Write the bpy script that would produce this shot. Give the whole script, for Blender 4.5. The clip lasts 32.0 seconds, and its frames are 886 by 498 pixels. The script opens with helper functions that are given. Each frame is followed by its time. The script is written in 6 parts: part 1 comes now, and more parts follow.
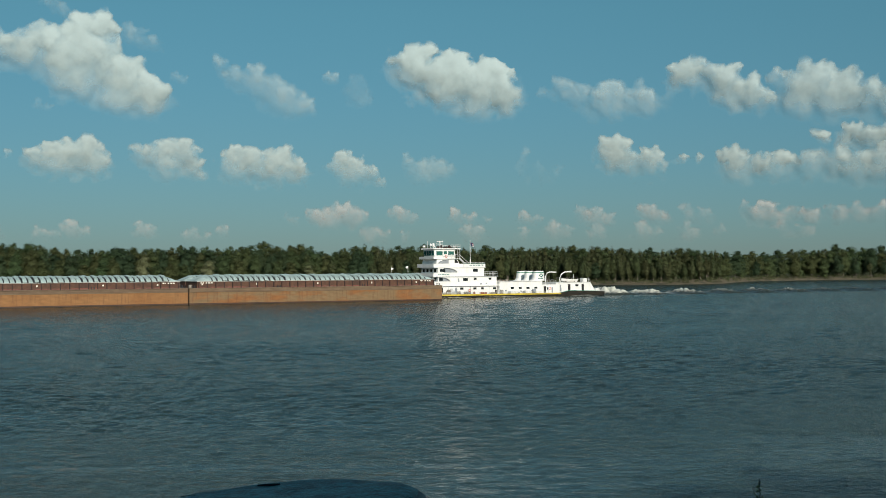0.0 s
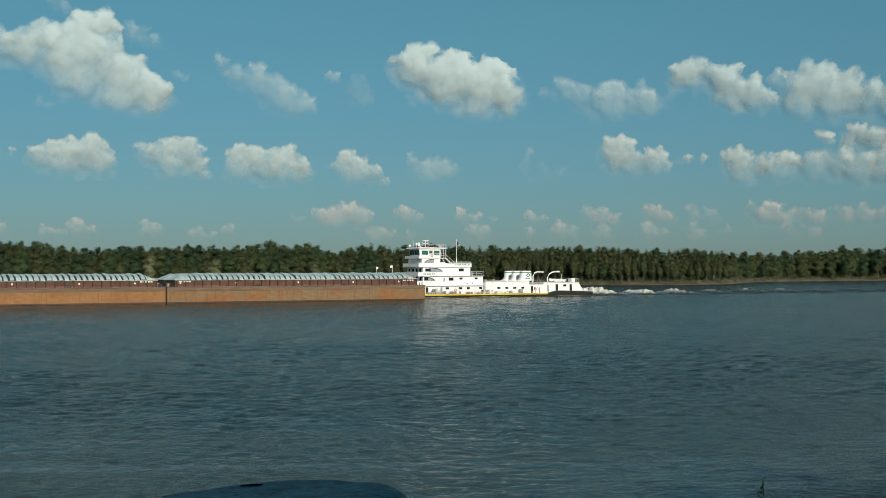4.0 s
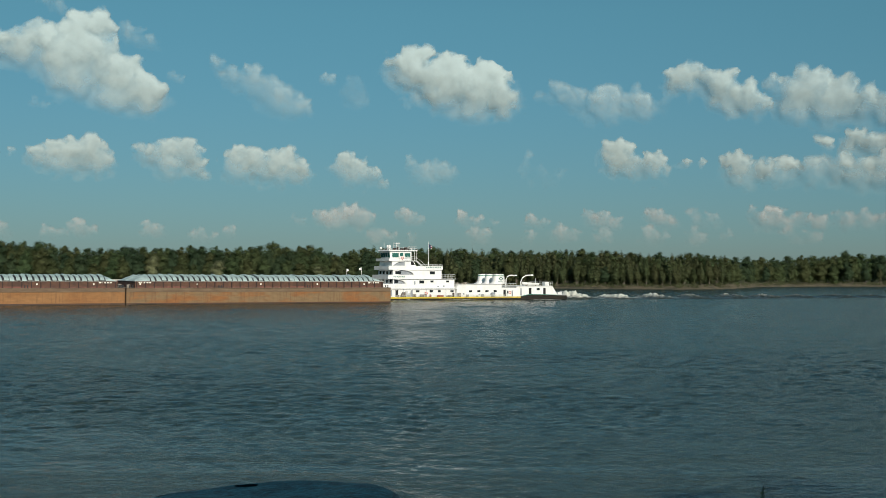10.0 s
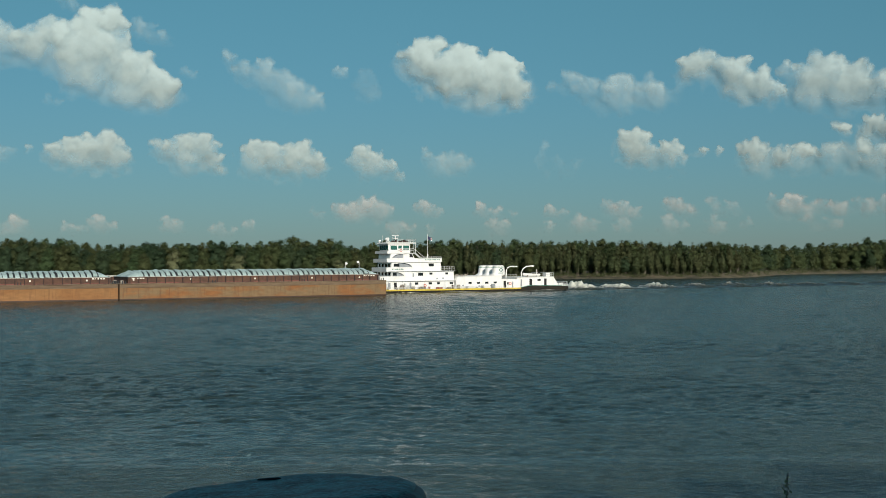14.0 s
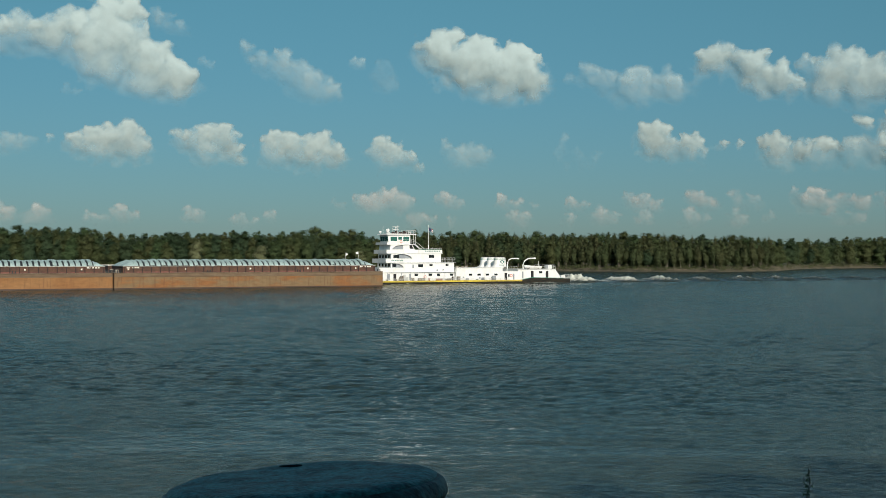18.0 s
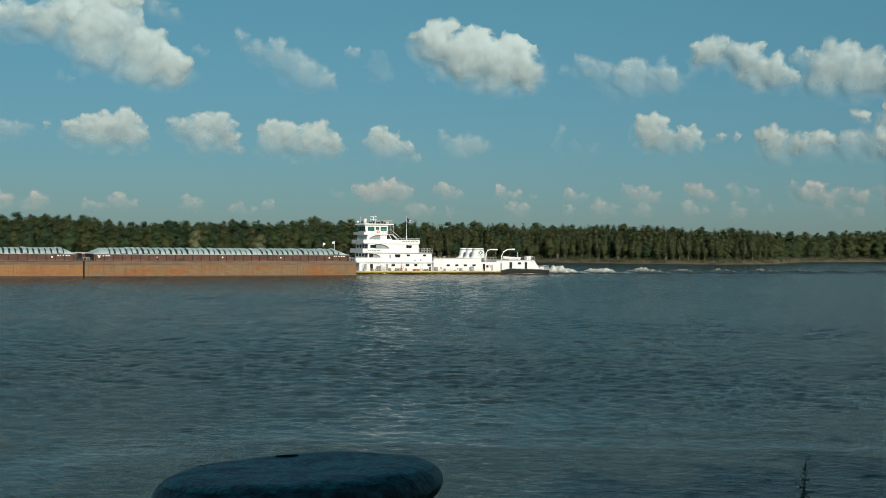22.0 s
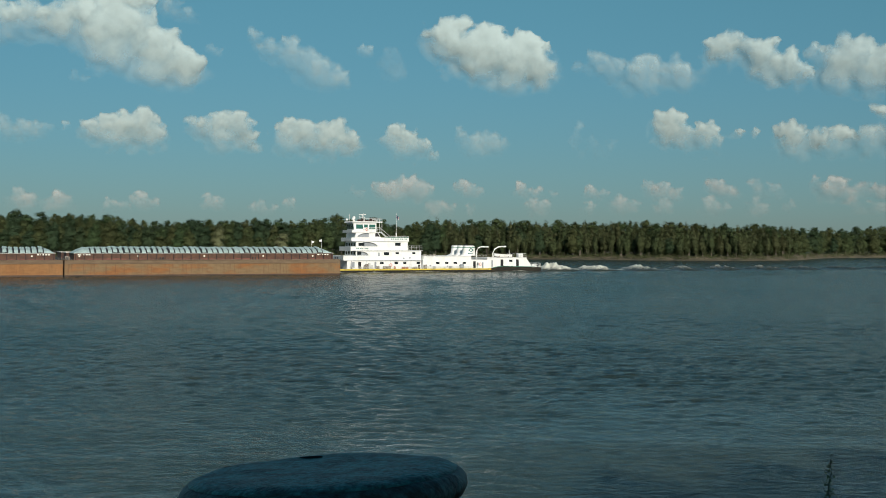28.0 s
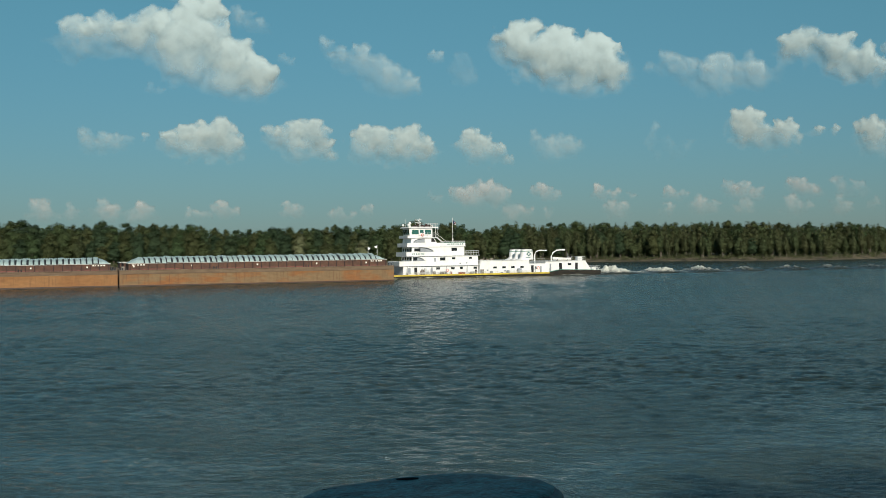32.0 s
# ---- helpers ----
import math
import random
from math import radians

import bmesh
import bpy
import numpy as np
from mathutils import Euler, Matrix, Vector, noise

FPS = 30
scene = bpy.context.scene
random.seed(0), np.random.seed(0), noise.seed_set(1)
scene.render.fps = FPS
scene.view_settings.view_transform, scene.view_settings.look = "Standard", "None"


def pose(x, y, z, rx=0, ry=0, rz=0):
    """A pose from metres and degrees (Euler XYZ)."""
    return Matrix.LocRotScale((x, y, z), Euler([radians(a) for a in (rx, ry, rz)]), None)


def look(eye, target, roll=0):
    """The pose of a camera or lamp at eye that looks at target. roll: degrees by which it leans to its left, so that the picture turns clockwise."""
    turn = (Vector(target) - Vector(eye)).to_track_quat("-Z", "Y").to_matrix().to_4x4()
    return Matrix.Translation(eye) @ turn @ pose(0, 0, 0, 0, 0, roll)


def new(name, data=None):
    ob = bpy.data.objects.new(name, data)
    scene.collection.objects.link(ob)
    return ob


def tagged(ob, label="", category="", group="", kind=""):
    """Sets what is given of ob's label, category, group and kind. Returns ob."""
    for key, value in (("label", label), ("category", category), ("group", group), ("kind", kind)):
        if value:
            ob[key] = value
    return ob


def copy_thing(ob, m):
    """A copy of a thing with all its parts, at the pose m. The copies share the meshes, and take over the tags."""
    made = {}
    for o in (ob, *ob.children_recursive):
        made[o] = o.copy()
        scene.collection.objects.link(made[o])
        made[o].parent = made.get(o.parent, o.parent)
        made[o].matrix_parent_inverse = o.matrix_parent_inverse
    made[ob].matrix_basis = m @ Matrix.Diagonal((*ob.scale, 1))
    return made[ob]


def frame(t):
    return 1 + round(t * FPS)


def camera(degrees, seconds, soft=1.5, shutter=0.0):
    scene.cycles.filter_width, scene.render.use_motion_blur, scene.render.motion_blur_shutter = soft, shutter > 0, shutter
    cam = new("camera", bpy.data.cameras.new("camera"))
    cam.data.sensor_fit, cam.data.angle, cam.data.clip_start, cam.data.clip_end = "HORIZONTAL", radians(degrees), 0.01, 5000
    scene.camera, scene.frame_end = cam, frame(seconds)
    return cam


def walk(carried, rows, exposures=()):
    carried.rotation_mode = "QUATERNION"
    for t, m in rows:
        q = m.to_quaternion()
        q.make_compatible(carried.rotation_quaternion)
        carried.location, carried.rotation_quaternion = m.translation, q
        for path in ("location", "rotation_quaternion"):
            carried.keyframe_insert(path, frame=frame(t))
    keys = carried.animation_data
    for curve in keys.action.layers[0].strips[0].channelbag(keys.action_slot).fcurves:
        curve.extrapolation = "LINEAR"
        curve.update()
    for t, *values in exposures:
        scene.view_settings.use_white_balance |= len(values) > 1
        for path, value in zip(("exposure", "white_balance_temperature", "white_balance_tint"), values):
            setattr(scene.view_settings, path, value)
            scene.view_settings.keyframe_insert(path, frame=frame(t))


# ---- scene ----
# The camera: carried by hand on the river bank, 6.9 m over the water.
cam = camera(38.19, 32.0, soft=0.8)
CAMERA_ROWS = [
    (0, pose(-0.080, 0.000, 6.913, 90.945, 0.351, -0.979)),
    (0.5, pose(-0.072, 0.000, 6.914, 90.893, 0.459, -0.902)),
    (1, pose(-0.061, 0.000, 6.916, 90.851, 0.577, -0.852)),
    (1.5, pose(-0.041, 0.000, 6.919, 90.824, 0.457, -0.816)),
    (2, pose(-0.017, 0.000, 6.921, 90.741, -0.035, -0.824)),
    (2.5, pose(-0.003, 0.000, 6.921, 90.789, -0.548, -0.678)),
    (3, pose(-0.006, 0.000, 6.920, 90.738, 0.350, -0.596)),
    (3.5, pose(-0.017, 0.000, 6.918, 90.811, 0.109, -0.676)),
    (5.5, pose(0.004, 0.000, 6.917, 91.132, 0.300, -0.789)),
    (6, pose(0.008, 0.000, 6.918, 91.140, 0.314, -0.814)),
    (6.5, pose(0.010, 0.000, 6.918, 91.167, 0.140, -0.834)),
    (7, pose(0.008, 0.000, 6.917, 91.156, 0.193, -0.850)),
    (7.5, pose(0.005, 0.000, 6.916, 91.145, -0.027, -0.849)),
    (8, pose(0.005, 0.000, 6.916, 91.138, -0.238, -0.799)),
    (8.5, pose(0.005, 0.000, 6.915, 91.121, -0.032, -0.732)),
    (9, pose(0.005, 0.000, 6.915, 91.152, -0.177, -0.670)),
    (9.5, pose(0.004, 0.000, 6.914, 91.124, -0.128, -0.627)),
    (10, pose(0.003, 0.000, 6.914, 91.049, -0.250, -0.574)),
    (10.5, pose(0.004, 0.000, 6.914, 90.987, -0.106, -0.475)),
    (11, pose(0.004, 0.000, 6.914, 90.943, 0.064, -0.382)),
    (11.5, pose(0.004, 0.000, 6.914, 90.894, 0.211, -0.303)),
    (12, pose(0.004, 0.000, 6.915, 90.846, 0.243, -0.218)),
    (12.5, pose(0.005, 0.000, 6.916, 90.807, 0.200, -0.125)),
    (13, pose(0.004, 0.000, 6.916, 90.749, 0.287, 0.004)),
    (13.5, pose(0.002, 0.000, 6.915, 90.706, 0.128, 0.145)),
    (14, pose(0.005, 0.000, 6.914, 90.689, 0.470, 0.330)),
    (14.5, pose(0.016, 0.000, 6.915, 90.688, 0.818, 0.458)),
    (16.5, pose(0.012, 0.000, 6.911, 90.507, 0.495, 0.786)),
    (17, pose(0.006, -0.000, 6.909, 90.443, 0.271, 0.936)),
    (17.5, pose(0.002, -0.000, 6.907, 90.367, 0.270, 1.175)),
    (18, pose(0.002, -0.000, 6.906, 90.313, 0.057, 1.298)),
    (18.5, pose(0.004, -0.000, 6.907, 90.179, 0.464, 1.417)),
    (19, pose(0.005, -0.000, 6.908, 90.112, 0.475, 1.484)),
    (19.5, pose(0.007, 0.000, 6.910, 90.101, 0.421, 1.513)),
    (20, pose(0.008, 0.000, 6.910, 90.089, 0.085, 1.490)),
    (20.5, pose(0.008, 0.000, 6.909, 90.096, 0.266, 1.464)),
    (21, pose(0.007, 0.000, 6.909, 90.033, 0.183, 1.422)),
    (21.5, pose(0.008, 0.000, 6.909, 89.959, 0.052, 1.354)),
    (22, pose(0.007, 0.000, 6.909, 89.888, -0.390, 1.261)),
    (22.5, pose(0.004, 0.000, 6.909, 89.811, -0.533, 1.211)),
    (23, pose(0.002, 0.000, 6.909, 89.734, -0.193, 1.139)),
    (23.5, pose(0.002, 0.000, 6.909, 89.587, 0.010, 1.073)),
    (24, pose(0.004, 0.000, 6.910, 89.473, 0.445, 1.027)),
    (24.5, pose(0.006, 0.000, 6.911, 89.472, 0.396, 1.000)),
    (25, pose(0.006, 0.000, 6.911, 89.458, 0.498, 0.982)),
    (25.5, pose(0.005, 0.000, 6.911, 89.475, 0.274, 0.990)),
    (27.5, pose(0.008, 0.000, 6.905, 89.664, 0.657, 1.631)),
    (28, pose(0.004, 0.000, 6.919, 89.777, -0.120, 2.252)),
    (28.5, pose(-0.040, 0.000, 6.928, 90.679, -0.458, 3.690)),
    (29, pose(-0.078, 0.000, 6.934, 90.566, -0.209, 4.286)),
    (29.5, pose(-0.074, 0.000, 6.939, 90.321, -0.484, 4.691)),
    (30, pose(-0.058, 0.000, 6.944, 90.257, -0.219, 5.101)),
    (30.5, pose(-0.046, 0.000, 6.953, 90.177, 0.888, 5.383)),
    (31, pose(-0.039, 0.000, 6.960, 90.128, 0.824, 5.626)),
    (31.5, pose(-0.034, 0.000, 6.964, 90.060, 1.096, 5.805)),
    (32, pose(-0.033, 0.000, 6.966, 89.995, 0.839, 5.799)),
]
walk(cam, CAMERA_ROWS)

# ---- world and sun ----
SUN_AZIMUTH = 164.0      # degrees clockwise from the way across the river
SUN_HEIGHT = 24.0
SKY_LOW, SKY_HIGH = (0.37, 0.535, 0.735, 1), (0.61, 1.05, 0.95, 1)
world = bpy.data.worlds.new("sky")
scene.world = world
world.use_nodes = True
wt = world.node_tree
sky = wt.nodes.new("ShaderNodeTexSky")
sky.sky_type = "NISHITA"
sky.sun_disc = False
sky.sun_elevation = radians(SUN_HEIGHT)
sky.sun_rotation = radians(SUN_AZIMUTH)
sky.air_density, sky.dust_density, sky.ozone_density = 1.0, 0.15, 3.0
# the film's cool stock: a tint that eases from the horizon upwards
way = wt.nodes.new("ShaderNodeTexCoord")
split = wt.nodes.new("ShaderNodeSeparateXYZ")
wt.links.new(way.outputs["Generated"], split.inputs["Vector"])
ease = wt.nodes.new("ShaderNodeValToRGB")
ease.color_ramp.elements[0].position, ease.color_ramp.elements[1].position = 0.0, 0.20
ease.color_ramp.elements[0].color, ease.color_ramp.elements[1].color = SKY_LOW, SKY_HIGH
wt.links.new(split.outputs["Z"], ease.inputs["Fac"])
sky_tint = wt.nodes.new("ShaderNodeMix")
sky_tint.data_type, sky_tint.blend_type = "RGBA", "MULTIPLY"
sky_tint.inputs["Factor"].default_value = 1.0
wt.links.new(sky.outputs["Color"], sky_tint.inputs["A"])
wt.links.new(ease.outputs["Color"], sky_tint.inputs["B"])
background = wt.nodes["Background"]
background.inputs["Strength"].default_value = 0.055
wt.links.new(sky_tint.outputs["Result"], background.inputs["Color"])

sun = new("sun", bpy.data.lights.new("sun", "SUN"))
sun.data.energy, sun.data.angle, sun.data.color = 4.4, radians(0.6), (1.0, 0.93, 0.82)
sa, sh = radians(SUN_AZIMUTH), radians(SUN_HEIGHT)
SUN_WAY = Vector((math.sin(sa) * math.cos(sh), math.cos(sa) * math.cos(sh), math.sin(sh)))
sun.matrix_world = look(SUN_WAY * 100, (0, 0, 0))


# ---- materials ----
def material(name, colour, roughness=0.6, metal=0.0, second=None, scale=1.0, stretch=(1, 1, 1), fine=0.0, fine_scale=20.0,
             bump=0.0, bump_scale=30.0, contrast=(0.4, 0.62), vary=0.0, space="Object", specular=0.5, streak=None):
    """A surface with two scales of colour change and a fine relief."""
    m = bpy.data.materials.new(name)
    m.use_nodes = True
    t = m.node_tree
    n, l = t.nodes, t.links
    b = n["Principled BSDF"]
    b.inputs["Roughness"].default_value, b.inputs["Metallic"].default_value = roughness, metal
    b.inputs["Specular IOR Level"].default_value = specular
    coord = n.new("ShaderNodeTexCoord")
    mapping = n.new("ShaderNodeMapping")
    mapping.inputs["Scale"].default_value = stretch
    l.new(coord.outputs[space], mapping.inputs["Vector"])
    out = None
    if second:
        big = n.new("ShaderNodeTexNoise")
        big.inputs["Scale"].default_value, big.inputs["Detail"].default_value, big.inputs["Roughness"].default_value = scale, 6, 0.62
        l.new(mapping.outputs["Vector"], big.inputs["Vector"])
        ramp = n.new("ShaderNodeValToRGB")
        ramp.color_ramp.elements[0].position, ramp.color_ramp.elements[1].position = contrast
        ramp.color_ramp.elements[0].color, ramp.color_ramp.elements[1].color = (*colour, 1), (*second, 1)
        l.new(big.outputs["Fac"], ramp.inputs["Fac"])
        out = ramp.outputs["Color"]
    if fine:
        small = n.new("ShaderNodeTexNoise")
        small.inputs["Scale"].default_value, small.inputs["Detail"].default_value = fine_scale, 4
        l.new(mapping.outputs["Vector"], small.inputs["Vector"])
        hsv = n.new("ShaderNodeHueSaturation")
        hsv.inputs["Color"].default_value = (*colour, 1)
        if out:
            l.new(out, hsv.inputs["Color"])
        rng = n.new("ShaderNodeMapRange")
        rng.inputs["From Min"].default_value, rng.inputs["From Max"].default_value = 0.3, 0.7
        rng.inputs["To Min"].default_value, rng.inputs["To Max"].default_value = 1 - fine, 1 + fine
        l.new(small.outputs["Fac"], rng.inputs["Value"])
        l.new(rng.outputs["Result"], hsv.inputs["Value"])
        out = hsv.outputs["Color"]
    if streak:
        runs = n.new("ShaderNodeMapping")
        runs.inputs["Scale"].default_value = (2.2, 1, 0.22)
        l.new(coord.outputs[space], runs.inputs["Vector"])
        tex = n.new("ShaderNodeTexNoise")
        tex.inputs["Scale"].default_value, tex.inputs["Detail"].default_value = 1.0, 5
        l.new(runs.outputs["Vector"], tex.inputs["Vector"])
        amount = n.new("ShaderNodeMapRange")
        amount.inputs["From Min"].default_value, amount.inputs["From Max"].default_value = 0.52, 0.74
        amount.inputs["To Max"].default_value = 0.5
        l.new(tex.outputs["Fac"], amount.inputs["Value"])
        blend = n.new("ShaderNodeMix")
        blend.data_type = "RGBA"
        blend.inputs["B"].default_value = (*streak, 1)
        l.new(amount.outputs["Result"], blend.inputs["Factor"])
        l.new(out, blend.inputs["A"])
        out = blend.outputs["Result"]
    if vary:
        info = n.new("ShaderNodeObjectInfo")
        hsv = n.new("ShaderNodeHueSaturation")
        hsv.inputs["Color"].default_value = (*colour, 1)
        if out:
            l.new(out, hsv.inputs["Color"])
        rng = n.new("ShaderNodeMapRange")
        rng.inputs["To Min"].default_value, rng.inputs["To Max"].default_value = 1 - vary, 1 + vary
        l.new(info.outputs["Random"], rng.inputs["Value"])
        l.new(rng.outputs["Result"], hsv.inputs["Value"])
        hue = n.new("ShaderNodeMapRange")
        hue.inputs["To Min"].default_value, hue.inputs["To Max"].default_value = 0.5 - 0.05 * vary, 0.5 + 0.05 * vary
        l.new(info.outputs["Random"], hue.inputs["Value"])
        l.new(hue.outputs["Result"], hsv.inputs["Hue"])
        out = hsv.outputs["Color"]
    if out:
        l.new(out, b.inputs["Base Color"])
    else:
        b.inputs["Base Color"].default_value = (*colour, 1)
    if bump:
        bn = n.new("ShaderNodeTexNoise")
        bn.inputs["Scale"].default_value, bn.inputs["Detail"].default_value = bump_scale, 5
        l.new(coord.outputs[space], bn.inputs["Vector"])
        bu = n.new("ShaderNodeBump")
        bu.inputs["Strength"].default_value, bu.inputs["Distance"].default_value = 1.0, bump
        l.new(bn.outputs["Fac"], bu.inputs["Height"])
        l.new(bu.outputs["Normal"], b.inputs["Normal"])
    return m


WHITE = material("white_marine_paint", (0.80, 0.80, 0.77), 0.38, second=(0.66, 0.65, 0.60), scale=0.5, stretch=(1, 1, 0.35), fine=0.05, fine_scale=3.0, contrast=(0.5, 0.8))
GREY_DECK = material("grey_deck_paint", (0.22, 0.23, 0.24), 0.7, second=(0.14, 0.13, 0.12), scale=0.8, fine=0.1)
RECESS = material("shaded_grey_paint", (0.30, 0.33, 0.35), 0.5, second=(0.24, 0.26, 0.28), scale=1.0)
BLACK_HULL = material("black_hull_paint", (0.014, 0.015, 0.014), 0.65, second=(0.034, 0.028, 0.018), scale=0.7, stretch=(1, 1, 3), fine=0.2, specular=0.2)
YELLOW = material("yellow_stripe_paint", (0.66, 0.50, 0.05), 0.45, second=(0.40, 0.30, 0.05), scale=0.9, fine=0.1)
GLASS = material("dark_window_glass", (0.015, 0.02, 0.022), 0.06)
GREEN_GLASS = material("green_tinted_glass", (0.03, 0.12, 0.10), 0.05)
DARK = material("dark_opening", (0.012, 0.012, 0.013), 0.8)
STEEL = material("galvanised_rail", (0.62, 0.64, 0.62), 0.45, second=(0.5, 0.5, 0.48), scale=2.0)
ORANGE = material("orange_life_ring", (0.62, 0.10, 0.04), 0.5)
GREEN_TRIM = material("green_trim_paint", (0.05, 0.20, 0.14), 0.4)
LOGO = material("logo_green_paint", (0.03, 0.14, 0.13), 0.4)
LETTER = material("worn_green_lettering", (0.16, 0.27, 0.24), 0.5, fine=0.3, fine_scale=4.0)
FLAG_RED = material("flag_red_cloth", (0.22, 0.04, 0.045), 0.8)
FLAG_BLUE = material("flag_blue_cloth", (0.03, 0.035, 0.085), 0.8)
FLAG_WHITE = material("flag_white_cloth", (0.75, 0.75, 0.74), 0.8)
GEAR = material("deck_gear_paint", (0.30, 0.29, 0.25), 0.7, second=(0.16, 0.12, 0.09), scale=2.0)
RED_GEAR = material("red_deck_gear", (0.35, 0.09, 0.05), 0.6, fine=0.2)
RUST = material("rusty_tan_hull_plate", (0.190, 0.124, 0.062), 0.85, second=(0.225, 0.096, 0.032), scale=0.42, stretch=(0.4, 1, 1.1), fine=0.14, fine_scale=1.6, bump=0.02, bump_scale=0.8, contrast=(0.45, 0.61), vary=0.10, streak=(0.105, 0.050, 0.026))
RUST_ORANGE = material("bright_orange_hull_plate", (0.255, 0.126, 0.050), 0.85, second=(0.215, 0.092, 0.032), scale=0.42, stretch=(0.4, 1, 1.1), fine=0.14, fine_scale=1.6, bump=0.02, bump_scale=0.8, contrast=(0.36, 0.70), vary=0.10, streak=(0.105, 0.050, 0.026))
BAND = material("weathered_upper_strake", (0.168, 0.118, 0.072), 0.82, second=(0.120, 0.078, 0.046), scale=0.5, stretch=(0.5, 1, 2), fine=0.2, fine_scale=2.0, vary=0.12)
COAMING = material("red_brown_coaming_paint", (0.096, 0.042, 0.024), 0.75, second=(0.060, 0.028, 0.018), scale=0.6, fine=0.2, fine_scale=2.0, vary=0.15)
RED_FOOT = material("faded_red_paint", (0.170, 0.062, 0.046), 0.75, second=(0.070, 0.034, 0.024), scale=0.5, stretch=(0.5, 1, 1), fine=0.25, fine_scale=3.0, contrast=(0.40, 0.60))
GUNWALE = material("dusty_gunwale_plate", (0.22, 0.18, 0.13), 0.85, second=(0.12, 0.085, 0.055), scale=0.5, fine=0.2)
RIM = material("pale_coaming_rim", (0.50, 0.52, 0.48), 0.6, second=(0.36, 0.33, 0.28), scale=1.5)
COVER = material("pale_fibreglass_cover", (0.48, 0.61, 0.58), 0.5, second=(0.33, 0.43, 0.42), scale=0.7, fine=0.1, fine_scale=4.0, vary=0.08)
WET_SHADE = material("wet_shaded_waterline", (0.060, 0.028, 0.012), 0.5, second=(0.035, 0.018, 0.010), scale=0.6, fine=0.3, fine_scale=2.0)
STAY = material("dark_stiffener_brown", (0.035, 0.018, 0.015), 0.8, fine=0.2)
COVER_RIB = material("dark_cover_joint", (0.025, 0.03, 0.034), 0.7, fine=0.2)
MARK = material("white_stencil_paint", (0.72, 0.70, 0.62), 0.6, fine=0.15, fine_scale=8)
IRON = material("painted_cast_iron", (0.034, 0.200, 0.200), 0.52, second=(0.016, 0.070, 0.070), scale=14.0, fine=0.6, fine_scale=75.0, bump=0.008, bump_scale=70.0, contrast=(0.44, 0.62))
SIDE_IRON = material("dark_chipped_iron", (0.034, 0.115, 0.118), 0.5, second=(0.020, 0.026, 0.022), scale=24.0, stretch=(0.8, 0.8, 1), fine=0.4, fine_scale=60.0, bump=0.008, bump_scale=60.0, contrast=(0.42, 0.60))
BARK = material("tree_bark", (0.10, 0.086, 0.064), 0.9, second=(0.17, 0.15, 0.12), scale=1.2, stretch=(1, 1, 0.3), fine=0.2)
TWIG = material("dark_sapling_stem", (0.022, 0.028, 0.018), 0.8, fine=0.2)
DRIFT = material("bleached_driftwood", (0.17, 0.14, 0.10), 0.9, second=(0.10, 0.085, 0.06), scale=0.8, fine=0.2, vary=0.3)


def leaf_material(name, low, high, warm):
    """Foliage that varies from clump to clump and from tree to tree."""
    m = bpy.data.materials.new(name)
    m.use_nodes = True
    n, l = m.node_tree.nodes, m.node_tree.links
    b = n["Principled BSDF"]
    b.inputs["Roughness"].default_value, b.inputs["Specular IOR Level"].default_value = 0.7, 0.2
    geo, info = n.new("ShaderNodeNewGeometry"), n.new("ShaderNodeObjectInfo")
    ramp = n.new("ShaderNodeValToRGB")
    ramp.color_ramp.elements[0].color, ramp.color_ramp.elements[1].color = (*low, 1), (*high, 1)
    l.new(geo.outputs["Random Per Island"], ramp.inputs["Fac"])
    mix = n.new("ShaderNodeMix")
    mix.data_type = "RGBA"
    mix.inputs["B"].default_value = (*warm, 1)
    scaled = n.new("ShaderNodeMath")
    scaled.operation = "MULTIPLY"
    scaled.inputs[1].default_value = 0.55
    l.new(info.outputs["Random"], scaled.inputs[0])
    l.new(scaled.outputs[0], mix.inputs["Factor"])
    l.new(ramp.outputs["Color"], mix.inputs["A"])
    l.new(mix.outputs["Result"], b.inputs["Base Color"])
    trans = n.new("ShaderNodeBsdfTranslucent")
    l.new(mix.outputs["Result"], trans.inputs["Color"])
    add = n.new("ShaderNodeMixShader")
    add.inputs[0].default_value = 0.30
    l.new(b.outputs[0], add.inputs[1])
    l.new(trans.outputs[0], add.inputs[2])
    l.new(add.outputs[0], n["Material Output"].inputs["Surface"])
    return m


LEAF = leaf_material("cottonwood_leaves", (0.050, 0.093, 0.041), (0.088, 0.134, 0.054), (0.109, 0.122, 0.049))
OLIVE = leaf_material("olive_leaves", (0.061, 0.089, 0.037), (0.098, 0.125, 0.050), (0.112, 0.114, 0.047))
DEEP = leaf_material("blue_green_leaves", (0.036, 0.072, 0.039), (0.063, 0.101, 0.049), (0.073, 0.103, 0.047))
WILLOW = leaf_material("willow_leaves", (0.058, 0.087, 0.039), (0.094, 0.122, 0.050), (0.112, 0.107, 0.050))
PALE = leaf_material("pale_willow_leaves", (0.17, 0.20, 0.09), (0.27, 0.29, 0.15), (0.22, 0.23, 0.13))


